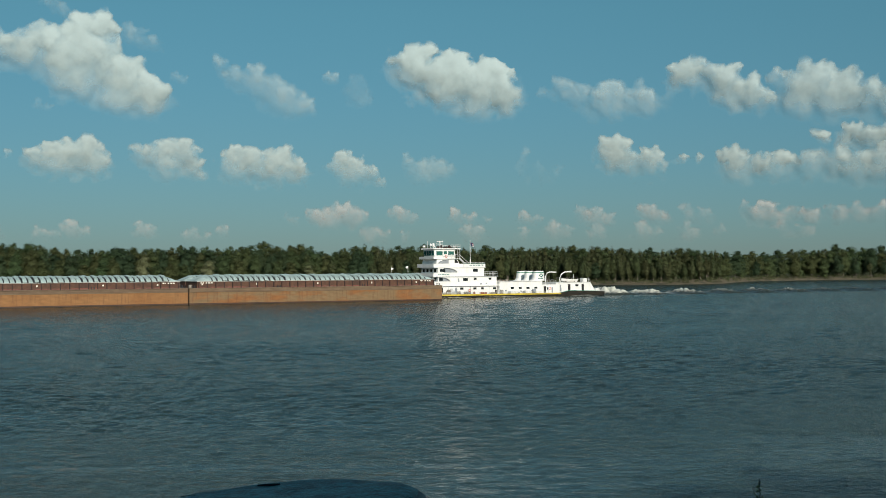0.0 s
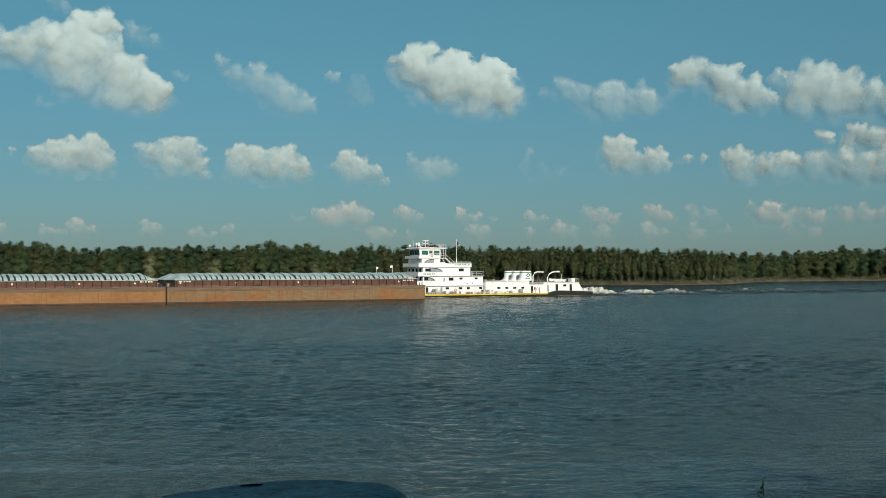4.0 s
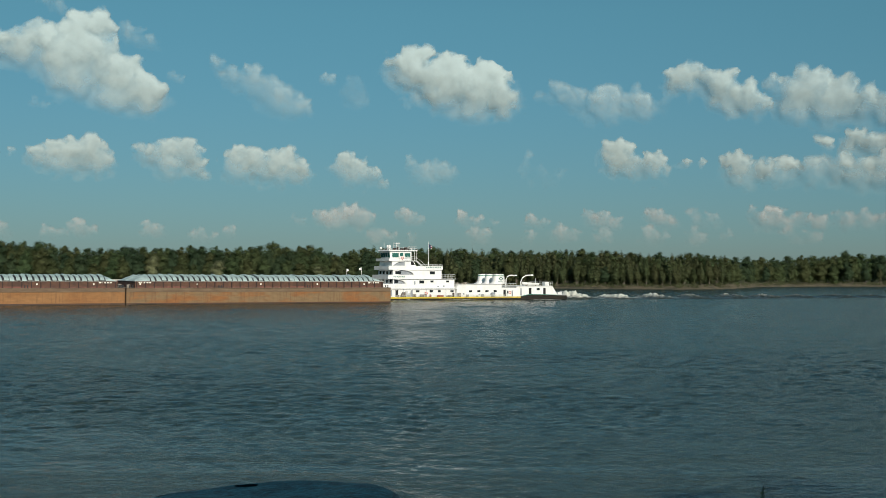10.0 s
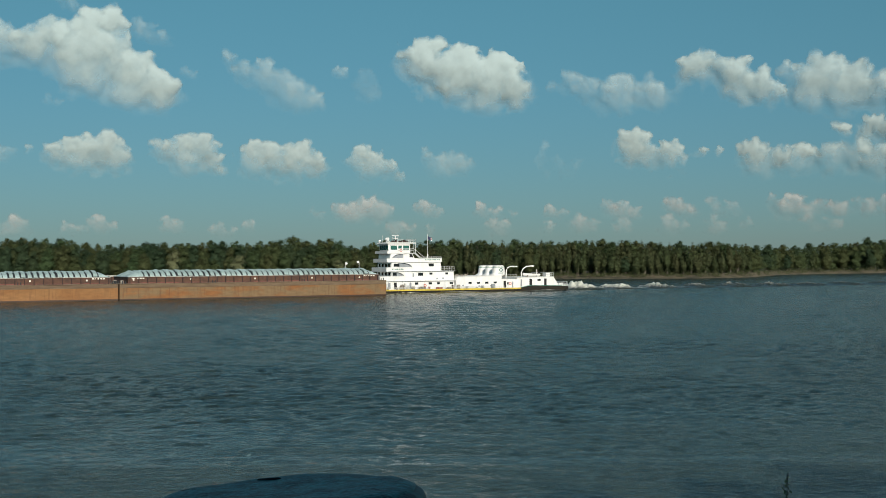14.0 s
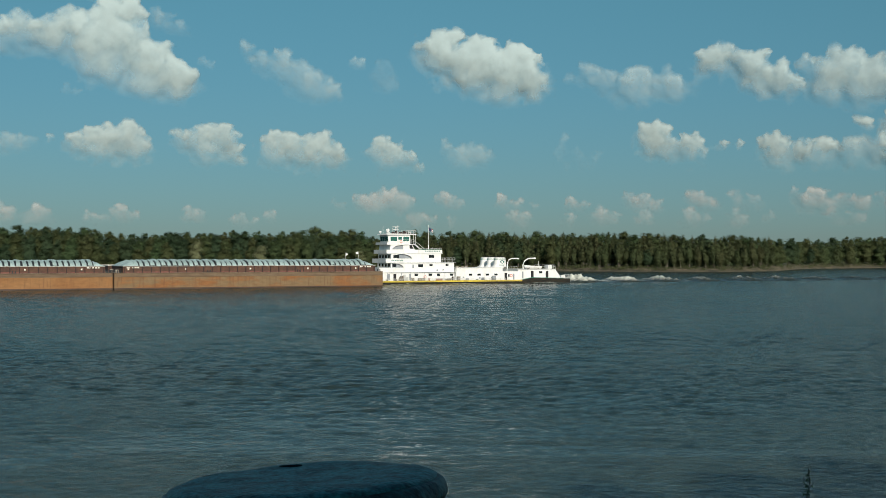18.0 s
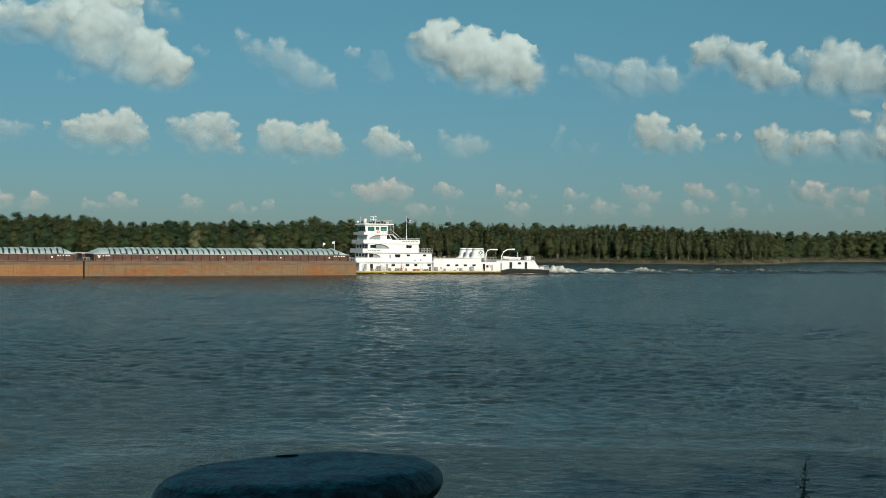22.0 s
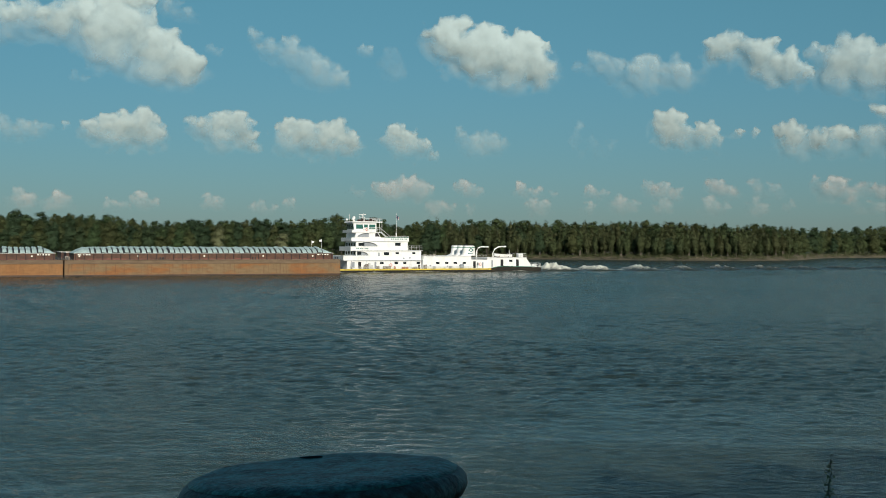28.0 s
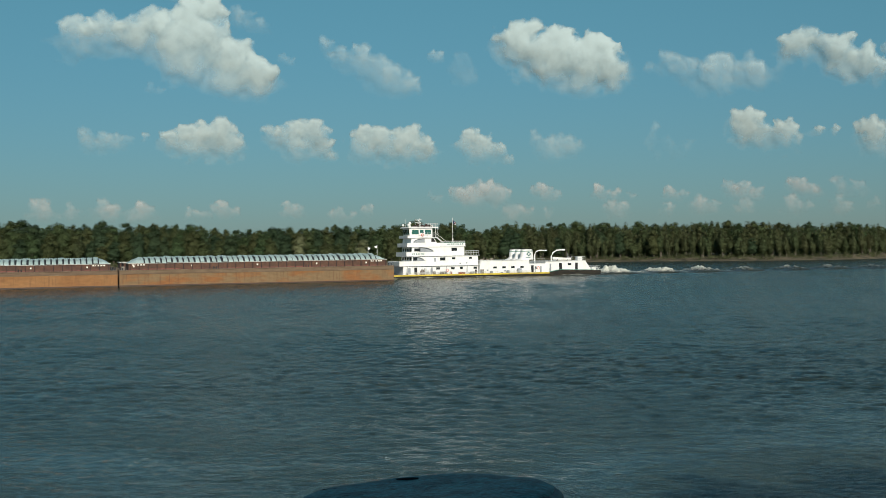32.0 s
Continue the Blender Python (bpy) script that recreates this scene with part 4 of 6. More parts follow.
    cloud(*low, -0.87, 2.48, [(-0.42, 0.18, 0.31, 1), (0.00, -0.04, 0.31, 0.9), (0.42, -0.14, 0.24, 0.6)], 0.33, 107, faint)
    cloud(*low, -2.07, 1.64, [(-0.35, 0.04, 0.47, 0.9), (0.35, -0.04, 0.27, 0.6)], 0.3, 108, faint)
    cloud(*low, 2.04, 2.36, [(-0.69, 0.14, 0.31, 1), (0.00, -0.03, 0.31, 0.8), (0.69, -0.11, 0.27, 0.4)], 0.4, 109, faint)
    cloud(*low, 4.81, 2.33, [(-0.28, 0.06, 0.34, 1), (0.28, -0.06, 0.24, 0.7)], 0.37, 110, faint)
    cloud(*low, 2.11, 1.75, [(-0.21, 0.1, 0.31, 0.8), (0.21, -0.1, 0.47, 0.7)], 0.33, 111, faint)
    cloud(*low, 6.07, 1.79, [(-0.28, 0.07, 0.41, 1), (0.28, -0.07, 0.31, 0.7)], 0.3, 112, faint)
    cloud(*low, -5.84, 2.31, [(-0.21, 0.1, 0.31, 0.4), (0.21, -0.1, 0.27, 0.3)], 0.4, 113, faint)
    cloud(*low, 7.61, 2.46, [(-0.66, 0.17, 0.31, 0.8), (0.02, 0.0, 0.45, 1), (0.63, -0.17, 0.31, 0.7)], 0.37, 114, faint)
    cloud(*low, 10.34, 2.49, [(-0.47, 0.21, 0.34, 1), (-0.08, -0.02, 0.41, 1), (0.55, -0.19, 0.31, 0.7)], 0.33, 115, faint)
    cloud(*low, 12.04, 2.43, [(-0.33, 0.07, 0.47, 0.6), (0.33, -0.07, 0.41, 0.5)], 0.3, 116, faint)
    cloud(*low, 15.08, 2.57, [(-1.03, 0.23, 0.24, 0.8), (-0.43, -0.05, 0.47, 1), (0.28, -0.14, 0.51, 1), (1.18, -0.04, 0.34, 0.7)], 0.4, 117, faint)
    cloud(*low, 17.02, 2.33, [(-0.19, 0.1, 0.41, 1), (0.19, -0.1, 0.31, 0.7)], 0.37, 118, faint)
    cloud(*low, 17.94, 2.44, [(-0.24, 0.18, 0.27, 0.7), (0.24, -0.18, 0.38, 0.9)], 0.33, 119, faint)
    cloud(*low, 19.58, 2.43, [(-0.75, 0.01, 0.45, 0.8), (-0.00, 0.07, 0.47, 0.9), (0.74, -0.08, 0.34, 0.7)], 0.3, 120, faint)
    cloud(*low, 7.69, 1.72, [(0.00, 0.0, 0.38, 0.7)], 0.4, 121, faint)
    cloud(*low, 9.98, 1.68, [(-0.34, 0.05, 0.45, 0.7), (0.34, -0.05, 0.34, 0.5)], 0.37, 122, faint)
    cloud(*low, 11.80, 1.67, [(-0.20, 0.07, 0.45, 0.7), (0.20, -0.07, 0.31, 0.5)], 0.33, 123, faint)
    cloud(*low, 13.07, 1.75, [(0.00, 0.0, 0.31, 0.6)], 0.3, 124, faint)
    cloud(*low, 16.21, 1.71, [(-0.45, 0.04, 0.47, 0.6), (0.45, -0.04, 0.41, 0.5)], 0.4, 125, faint)
    cloud(*low, 4.44, 1.66, [(0.00, 0.0, 0.34, 0.6)], 0.37, 126, faint)
    cloud(*low, -20.22, 1.91, [(-0.24, 0.07, 0.47, 0.9), (0.24, -0.07, 0.34, 0.6)], 0.33, 127, faint)
    cloud(*low, -21.77, 1.87, [(0.00, 0.0, 0.41, 0.8)], 0.3, 128, faint)
    cloud(*low, -22.85, 1.94, [(-0.23, 0.07, 0.47, 0.9), (0.24, -0.07, 0.34, 0.7)], 0.4, 129, faint)
    cloud(*low, -0.86, 1.58, [(0.00, 0.0, 0.34, 0.5)], 0.37, 130, faint)


build_clouds()


# ---- the tow: its way over the water (seconds, x, y, heading) ----
TOW = [
    (0, 4.964, 294.718, 26.681),
    (2, 2.302, 293.263, 26.565),
    (4, -0.395, 292.126, 26.394),
    (6, -3.124, 291.259, 26.177),
    (8, -5.880, 290.614, 25.920),
    (10, -8.659, 290.144, 25.633),
    (12, -11.457, 289.800, 25.323),
    (14, -14.269, 289.536, 24.999),
    (16, -17.092, 289.302, 24.669),
    (18, -19.920, 289.052, 24.341),
    (20, -22.750, 288.738, 24.023),
    (22, -25.577, 288.311, 23.723),
    (24, -28.398, 287.724, 23.449),
    (26, -31.207, 286.930, 23.211),
    (28, -34.001, 285.880, 23.015),
    (30, -36.775, 284.526, 22.870),
    (32, -39.526, 282.822, 22.784),
]


def tow_pose(i):
    t, x, y, turn = TOW[i]
    return t, pose(x, y, 0, 0, 0, turn)


MOVING = []                      # (thing, its place in the tow's space)
BARGE_LONG, BARGE_WIDE, DECK = 59.5, 10.5, 3.42


# ---- covered hopper barges ----
def barge(covered=True):
    top = thing("hopper_barge", "rusty tan steel barge with pale ribbed covers on the river" if covered else "rusty open hopper barge without covers", "barge", group="barges of the tow")
    L, B = BARGE_LONG, BARGE_WIDE
    hull = bmesh.new()
    box(hull, 0.0, L, 0.0, B, -0.5, 2.62, 0.08)
    part("hull", hull, RUST, top)
    # wet red-brown plate, darkened further for the shadow band at the waterline
    part("waterline_band", boxed(-0.012, L + 0.012, -0.014, B + 0.014, -0.4, 0.30, 0.01), WET_SHADE, top, "dark band of wet plate and painted shade along the waterline")
    band = bmesh.new()
    box(band, 0.02, L - 0.02, 0.03, B - 0.03, 2.62, DECK, 0.05)
    part("upper_strake", band, BAND, top, "weathered grey-brown upper strake")
    part("rub_rail", boxed(0.0, L, -0.06, 0.03, 2.56, 2.68, 0.02), BAND, top)
    part("rub_rail", boxed(0.0, L, -0.05, 0.03, DECK - 0.14, DECK - 0.02, 0.02), BAND, top)
    c0, c1, y0, y1 = 2.0, L - 1.5, 1.0, B - 1.0
    coam = bmesh.new()
    for a in ((c0, c1, y0, y0 + 0.1), (c0, c1, y1 - 0.1, y1), (c0, c0 + 0.1, y0 + 0.1, y1 - 0.1), (c1 - 0.1, c1, y0 + 0.1, y1 - 0.1)):
        box(coam, *a, DECK, DECK + 1.36)
    part("coaming", coam, COAMING, top, "dark red-brown coaming")
    rim = bmesh.new()
    for a in ((c0 - 0.1, c1 + 0.1, y0 - 0.16, y0 + 0.05), (c0 - 0.1, c1 + 0.1, y1 - 0.05, y1 + 0.16), (c0 - 0.1, c0 + 0.08, y0 + 0.05, y1 - 0.05), (c1 - 0.08, c1 + 0.1, y0 + 0.05, y1 - 0.05)):
        box(rim, *a, DECK + 1.36, DECK + 1.47)
    part("coaming_rim", rim, RIM, top, "pale rim along the coaming")
    # stiffeners, coloured darker than the coaming
    stay = bmesh.new()
    prism([(-0.09, 0), (0.09, 0), (0.07, 1.36), (-0.07, 1.36)], -0.24, 0.0, stay)
    stay_mesh = mesh_of("stiffener", stay, STAY)
    count = 31
    for i in range(count):
        shared("stiffener", stay_mesh, top, (c0 + 0.3 + (c1 - c0 - 0.6) * i / (count - 1), y0, DECK))
    part("coaming_foot", boxed(c0 - 0.02, c1 + 0.02, y0 - 0.03, y0 + 0.02, DECK, DECK + 0.30), RED_FOOT, top, "faded red strip at the foot of the coaming")
    part("gunwale_plate", boxed(0.06, L - 0.06, 0.05, B - 0.05, DECK, DECK + 0.03), GUNWALE, top)
    if not covered:
        part("hopper_floor", boxed(c0 + 0.1, c1 - 0.1, y0 + 0.1, y1 - 0.1, DECK, DECK + 0.05), COAMING, top)
        return top
    # covers: arched panels, each with a raised bead; dark strips stand for the shaded joints
    zc, rise = DECK + 1.47, 1.12
    n, span, uneven = 44, c1 - c0 - 4.4, random.Random(17)
    w = span / n
    arc = [(y0 + (y1 - y0) * k / 12, rise * math.sin(math.pi * (0.05 + 0.90 * k / 12)) ** 0.8) for k in range(13)]
    arc = [(y, z - arc[0][1] * (1 if k in (0, 12) else 0)) for k, (y, z) in enumerate(arc)]
    panel = bmesh.new()
    prof = [(0.0, -0.04), (w * 0.06, 0.10), (w * 0.22, 0.17), (w * 0.40, 0.04), (w * 0.52, 0.13), (w * 0.68, 0.10), (w * 0.75, -0.04)]
    grid = [[panel.verts.new((x, y, z + (lift if 0 < k < 12 else 0))) for k, (y, z) in enumerate(arc)] for x, lift in prof]
    for a, b in zip(grid, grid[1:]):
        for k in range(12):
            panel.faces.new((a[k], b[k], b[k + 1], a[k + 1]))
    bmesh.ops.recalc_face_normals(panel, faces=panel.faces)
    panel_mesh = mesh_of("cover_panel", panel, COVER)
    # the shade of the gap beside a panel, put in as dark colour
    joint = bmesh.new()
    grid = [[joint.verts.new((x, y, z - 0.05)) for y, z in arc] for x in (w * 0.66, w * 1.05)]
    for k in range(12):
        joint.faces.new((grid[0][k], grid[1][k], grid[1][k + 1], grid[0][k + 1]))
    joint_mesh = mesh_of("cover_joint", joint, COVER_RIB)
    for i in range(n):
        ob = shared("cover_panel", panel_mesh, top, (c0 + 2.2 + w * i + uneven.uniform(-0.06, 0.06), 0, zc + (0.07 if i % 2 else 0.0) + uneven.uniform(-0.03, 0.07)))
        ob.scale = (uneven.uniform(0.82, 1.08), 1, uneven.uniform(0.94, 1.05))
        ob.rotation_euler = (0, uneven.uniform(-0.03, 0.03), uneven.uniform(-0.012, 0.012))
        shared("cover_joint", joint_mesh, top, (c0 + 2.2 + w * i, 0, zc))
    for x0, x1 in ((c0 + 2.2, c0), (c1 - 2.2, c1)):
        end = bmesh.new()
        a = [end.verts.new((x0, y, zc + z)) for y, z in arc]
        mid = [end.verts.new((x0 * 0.45 + x1 * 0.55, y, zc + z * 0.62)) for y, z in arc]
        b = [end.verts.new((x1, y, zc)) for y, z in arc]
        for p, q in ((a, mid), (mid, b)):
            for k in range(12):
                end.faces.new((p[k], q[k], q[k + 1], p[k + 1]))
        bmesh.ops.recalc_face_normals(end, faces=end.faces)
        part("end_cover", end, COVER, top)
    # stencilled marks, too small to read, and reflectors
    for x, nbar in ((c0 + 0.7, 5), (c1 - 3.6, 5)):
        for i in range(nbar):
            part("stencil_bar", boxed(x + i * 0.55, x + i * 0.55 + (0.4 if i != 1 else 0.15), y0 - 0.012, y0 + 0.02, DECK + 0.98, DECK + 1.22), MARK, top)
    for x in (2.9, 15.0, 29.0, 42.0, 53.2):
        part("reflector", boxed(x, x + 0.32, y0 - 0.02, y0 + 0.03, DECK + 0.62, DECK + 0.95, 0.01), MARK, top)
    # timberheads and cleats on the gunwale
    head = bmesh.new()
    for dx in (-0.28, 0.28):
        tube([(dx, 0, 0), (dx, 0, 0.52)], 0.11, 8, head)
        tube([(dx, 0, 0.46), (dx, 0, 0.56)], 0.15, 8, head)
    box(head, -0.5, 0.5, -0.18, 0.18, 0.0, 0.06)
    head_mesh = mesh_of("timberhead", head, COVER_RIB)
    for x in (1.0, L - 0.8, 20.0, 40.0):
        for y in (0.5, B - 0.5):
            shared("timberhead", head_mesh, top, (x, y, DECK))
    # hatch box and winch at the ends
    part("ratchet_winch", boxed(0.6, 1.3, 2.2, 3.2, DECK, DECK + 0.7, 0.06), GEAR, top)
    return top


first_barge, open_barge = barge(), barge(False)
PITCH = BARGE_WIDE + 0.18
for k, r in ((0, 0), (0, 1), (1, 0), (1, 1), (2, 0), (3, 0), (4, 0)):
    place = (-BARGE_LONG - 0.25 - r * (BARGE_LONG + 0.3) + (0.0, 0.5, 0.1, -0.2, 0.2)[k], k * PITCH, 0.0)
    model = first_barge if k < 2 else open_barge
    ob = model if (k, r) in ((0, 0), (2, 0)) else copy_thing(model, Matrix())
    if r == 1:
        tagged(ob, "rust-orange steel barge with pale ribbed covers")
        for piece in ob.children:
            if piece.name.startswith("hull"):
                piece.material_slots[0].link = "OBJECT"
                piece.material_slots[0].material = RUST_ORANGE
    MOVING.append((ob, Matrix.Translation(place)))


# ---- the towboat: x aft along its length, y across, z over the water ----
def towboat():
    top = thing("towboat", "white three-deck river towboat with three stacks pushing barges", "towboat")
    H = 7.2
    # hull
    bm = bmesh.new()
    prism([(0.3, -0.6), (57.4, -0.6), (58.4, 0.2), (58.4, 0.62), (0.3, 0.62)], -H, H, bm)
    part("hull", bm, BLACK_HULL, top, "black lower hull")
    for y0, y1 in ((-H - 0.05, -H + 0.1), (H - 0.1, H + 0.05)):
        part("yellow_stripe", prism([(0.3, 0.50), (44.6, 0.50), (44.6, 0.87), (0.3, 0.87)], y0, y1), YELLOW, top, "yellow guard stripe along the hull")
        part("stern_bulwark", prism([(44.6, 0.62), (58.4, 0.62), (58.4, 1.08), (56.5, 1.14), (48.0, 1.34), (46.6, 1.22), (45.4, 0.98), (44.6, 0.86)], y0, y1), BLACK_HULL, top, "black stern bulwark")
        part("stripe_end", prism([(44.6, 0.87), (45.4, 0.99), (46.6, 1.23), (48.0, 1.35), (56.5, 1.15), (56.5, 1.26), (48.0, 1.47), (46.5, 1.36), (45.2, 1.08), (44.6, 0.98)], y0 - 0.005, y1), GREEN_TRIM, top)
    part("main_deck", boxed(0.3, 58.3, -H + 0.1, H - 0.1, 0.62, 0.84), GREY_DECK, top)
    for y in (-5.2, 0.0, 5.2):                                # push knees
        part("push_knee", prism([(0.02, -0.4), (1.0, -0.4), (2.2, 0.84), (1.1, 4.3), (0.02, 4.3)], y - 0.7, y + 0.7), BLACK_HULL, top)

    def house(name, x0, x1, z0, z1, half, slope=0.0, mat=WHITE, back=0.0):
        return part(name, prism([(x0, z0), (x1, z0), (x1 - back, z1), (x0 + slope, z1)], -half, half), mat, top)

    house("main_deck_house", 7.6, 26.6, 0.84, 2.86, 5.4)
    part("boat_deck", boxed(6.6, 27.2, -5.75, 5.75, 2.86, 2.98, 0.02), WHITE, top)
    house("second_deck_house", 9.9, 26.8, 2.98, 5.22, 4.85, 0.1)
    part("second_deck_eave", boxed(8.6, 27.1, -5.15, 5.15, 5.22, 5.34, 0.02), WHITE, top)
    house("third_deck_house", 10.0, 23.4, 5.34, 7.50, 4.5, 0.12)
    part("third_deck_eave", boxed(8.9, 23.7, -4.8, 4.8, 7.50, 7.62, 0.02), WHITE, top)
    for s in (-1, 1):
        lo, hi = sorted((s * 4.75, s * 4.6))
        part("sun_deck_parapet", prism([(17.3, 7.62), (23.6, 7.62), (23.6, 8.52), (17.3, 8.52)], lo, hi), WHITE, top)
    part("sun_deck_parapet", boxed(23.5, 23.62, -4.58, 4.58, 7.62, 8.52), WHITE, top)
    house("texas_deck_house", 9.9, 17.1, 7.62, 9.66, 3.9, 0.3, back=1.2)
    part("bridge_wing", boxed(9.2, 16.7, -4.2, 4.2, 9.66, 9.80, 0.02), WHITE, top)
    house("pilothouse", 10.1, 15.8, 9.80, 12.16, 2.9, -0.25)
    part("pilothouse_roof", prism([(9.3, 12.16), (17.2, 12.16), (17.2, 12.40), (9.6, 12.46)], -3.4, 3.4), WHITE, top, "white overhanging roof")
    for s in (-1, 1):
        for x in (16.5, 17.1):
            part("roof_post", tube([(x, s * 3.2, 9.8), (x, s * 3.2, 12.2)], 0.05, 5), WHITE, top)
    # solid bulwarks round the fore ends of the decks
    for x0, x1, z0, z1, half in ((6.65, 14.6, 2.98, 4.08, 5.6), (8.65, 15.4, 5.34, 6.28, 5.0), (8.95, 13.2, 7.62, 8.46, 4.65), (9.25, 12.0, 9.80, 10.32, 4.1)):
        for s in (-1, 1):
            lo, hi = sorted((s * half, s * (half - 0.1)))
            part("bulwark", prism([(x0, z0), (x1, z0), (x1 - 0.5, z1 - 0.1), (x1 - 1.0, z1), (x0, z1)], lo, hi), WHITE, top)
        part("bulwark", boxed(x0 - 0.06, x0 + 0.06, -half + 0.1, half - 0.1, z0, z1), WHITE, top)
    # aft houses
    house("engine_house", 26.6, 39.7, 0.84, 3.92, 6.0, 0.5)
    house("engine_house_aft", 39.72, 44.1, 0.84, 3.0, 6.0)
    house("steering_house", 44.12, 56.7, 0.84, 3.48, 5.9, 0.0, back=1.9)
    part("steering_house_roof", boxed(44.0, 54.9, -6.1, 6.1, 3.48, 3.56, 0.02), WHITE, top)
    part("engine_house_roof", boxed(26.9, 39.9, -6.2, 6.2, 3.92, 4.0, 0.02), WHITE, top)
    part("deck_coaming_step", boxed(56.72, 57.9, -5.5, 5.5, 0.84, 1.9), WHITE, top)

    # windows and doors on both sides: x0, x1, z0, z1 and the side they lie in
    def pane(x0, x1, z0, z1, half, mat=GLASS, name="window", framed=True):
        for s in (-1, 1):
            y = s * half
            lo, hi = sorted((y, y + s * 0.03))
            w = part(name, boxed(x0, x1, lo, hi, z0, z1), mat, top)
            if framed:
                lo, hi = sorted((y, y + s * 0.06))
                bm = bmesh.new()
                for a in ((x0 - 0.06, x1 + 0.06, lo, hi, z1, z1 + 0.06), (x0 - 0.06, x1 + 0.06, lo, hi, z0 - 0.06, z0), (x0 - 0.06, x0, lo, hi, z0, z1), (x1, x1 + 0.06, lo, hi, z0, z1)):
                    box(bm, *a)
                part("frame", bm, WHITE, w)

    for x0, x1 in ((15.9, 16.85), (19.65, 20.6), (21.9, 22.7), (25.4, 26.3)):
        pane(x0, x1, 1.98, 2.50, 5.4)
    for x0, x1 in ((30.3, 31.2), (32.65, 33.55), (34.95, 35.9), (37.35, 38.25)):
        pane(x0, x1, 1.98, 2.46, 6.0)
    pane(10.35, 11.1, 0.90, 2.55, 5.4, DARK, "doorway")
    pane(40.2, 40.9, 0.90, 2.6, 6.0, DARK, "doorway")
    for x0, x1 in ((8.7, 9.45), (14.5, 15.0)):
        pane(x0, x1, 1.0, 2.5, 5.4, RECESS, "door")
    pane(41.2, 41.65, 1.65, 2.3, 6.0)
    pane(42.6, 43.0, 0.9, 2.4, 6.0, RECESS, "door")
    for x0, x1 in ((47.7, 48.5), (52.0, 52.75)):
        pane(x0, x1, 0.95, 3.05, 5.9, DARK, "doorway")
    pane(50.05, 51.0, 2.45, 2.98, 5.9)
    pane(45.2, 45.6, 1.2, 2.9, 5.9, RECESS, "door")
    for x0, x1, z0 in ((17.05, 18.4, 4.15), (20.1, 20.95, 4.42), (24.45, 25.25, 4.42)):
        pane(x0, x1, z0, 4.88, 4.85)
    pane(15.55, 16.0, 3.9, 4.8, 4.85, RECESS, "door")
    pane(20.1, 21.5, 6.45, 7.16, 4.5)
    # pilothouse glazing, tinted, with posts between
    for x0, x1 in ((10.55, 12.3), (13.9, 15.5)):
        pane(x0, x1, 10.62, 11.66, 2.9, GREEN_GLASS)
    pane(12.6, 13.55, 10.9, 11.66, 2.9, GREEN_GLASS)
    for i in range(4):
        y = -2.7 + i * 1.38
        part("front_window", prism([(9.98, 10.6), (9.88, 11.75), (9.93, 11.75), (10.03, 10.6)], y, y + 1.2), GREEN_GLASS, top)
    for z, x, half in ((6.42, 10.0, 4.2), (4.3, 9.9, 4.5)):
        for i in range(4):
            y = -half + 0.5 + i * half * 0.5
            part("front_window", boxed(x - 0.03, x + 0.05, y, y + 0.95, z, z + 0.74), GLASS, top)
    # curved stair openings in the sides: flat panels greyed as shade, under swept brows
    for x0, z0, x1, z1, half in ((10.2, 4.05, 13.1, 5.15, 4.85), (11.8, 6.3, 15.4, 7.45, 4.5), (10.5, 8.55, 13.5, 9.6, 3.9)):
        curve = [(x0 + (x1 - x0) * math.sin(a), z0 + (z1 - z0) * math.cos(a)) for a in [k * math.pi / 20 for k in range(11)]]
        if half == 3.9:
            curve = [(x0 + x1 - x, z) for x, z in curve][::-1]
            base = [(x1, z0)]
        else:
            base = [(x0, z0)]
        for s in (-1, 1):
            lo, hi = sorted((s * half, s * (half + 0.03)))
            part("stair_recess", prism(curve + base, lo, hi), RECESS, top, "grey curved panel standing for a shaded stair opening")
            lo, hi = sorted((s * half, s * (half + 0.45)))
            bm = bmesh.new()
            for a, b in zip(curve, curve[1:]):
                prism([a, b, (b[0] + 0.05, b[1] + 0.09), (a[0] + 0.05, a[1] + 0.09)], lo, hi, bm)
            part("recess_brow", bm, WHITE, top)
    pane(10.3, 11.3, 4.25, 4.98, 4.9, GLASS, "window", False)
    pane(10.7, 12.2, 6.45, 7.17, 4.55, GLASS, "window", False)
    # stairs and dark panel behind the pilothouse
    part("stair_recess", prism([(15.2, 8.7), (16.3, 8.7), (15.75, 9.6), (15.2, 9.6)], -3.93, -3.88), DARK, top)
    for s in (-1, 1):
        bm = bmesh.new()
        for y in (s * 4.35, s * 3.8):
            prism([(16.4, 9.75), (18.8, 7.7), (19.0, 7.85), (16.6, 9.9)], y - 0.04, y + 0.04, bm)
        for i in range(9):
            x = 16.55 + i * 0.26
            box(bm, x, x + 0.24, min(s * 3.8, s * 4.35), max(s * 3.8, s * 4.35), 9.62 - i * 0.222, 9.66 - i * 0.222)
        part("stair", bm, STEEL, top)
        tube_pts = [(16.4, s * 4.35, 10.7), (18.9, s * 4.35, 8.75)]
        part("stair_rail", tube(tube_pts, 0.05, 5), STEEL, top)
    # names and lettering too small to read
    for x0, n, z, half in ((10.0, 7, 5.66, 5.0), (19.0, 9, 7.95, 4.75)):
        for i in range(n):
            for s in (-1, 1):
                lo, hi = sorted((s * half, s * (half + 0.02)))
                part("lettering_bar", boxed(x0 + i * 0.46, x0 + i * 0.46 + (0.30, 0.22, 0.34)[i % 3], lo, hi, z, z + 0.30), LETTER, top)
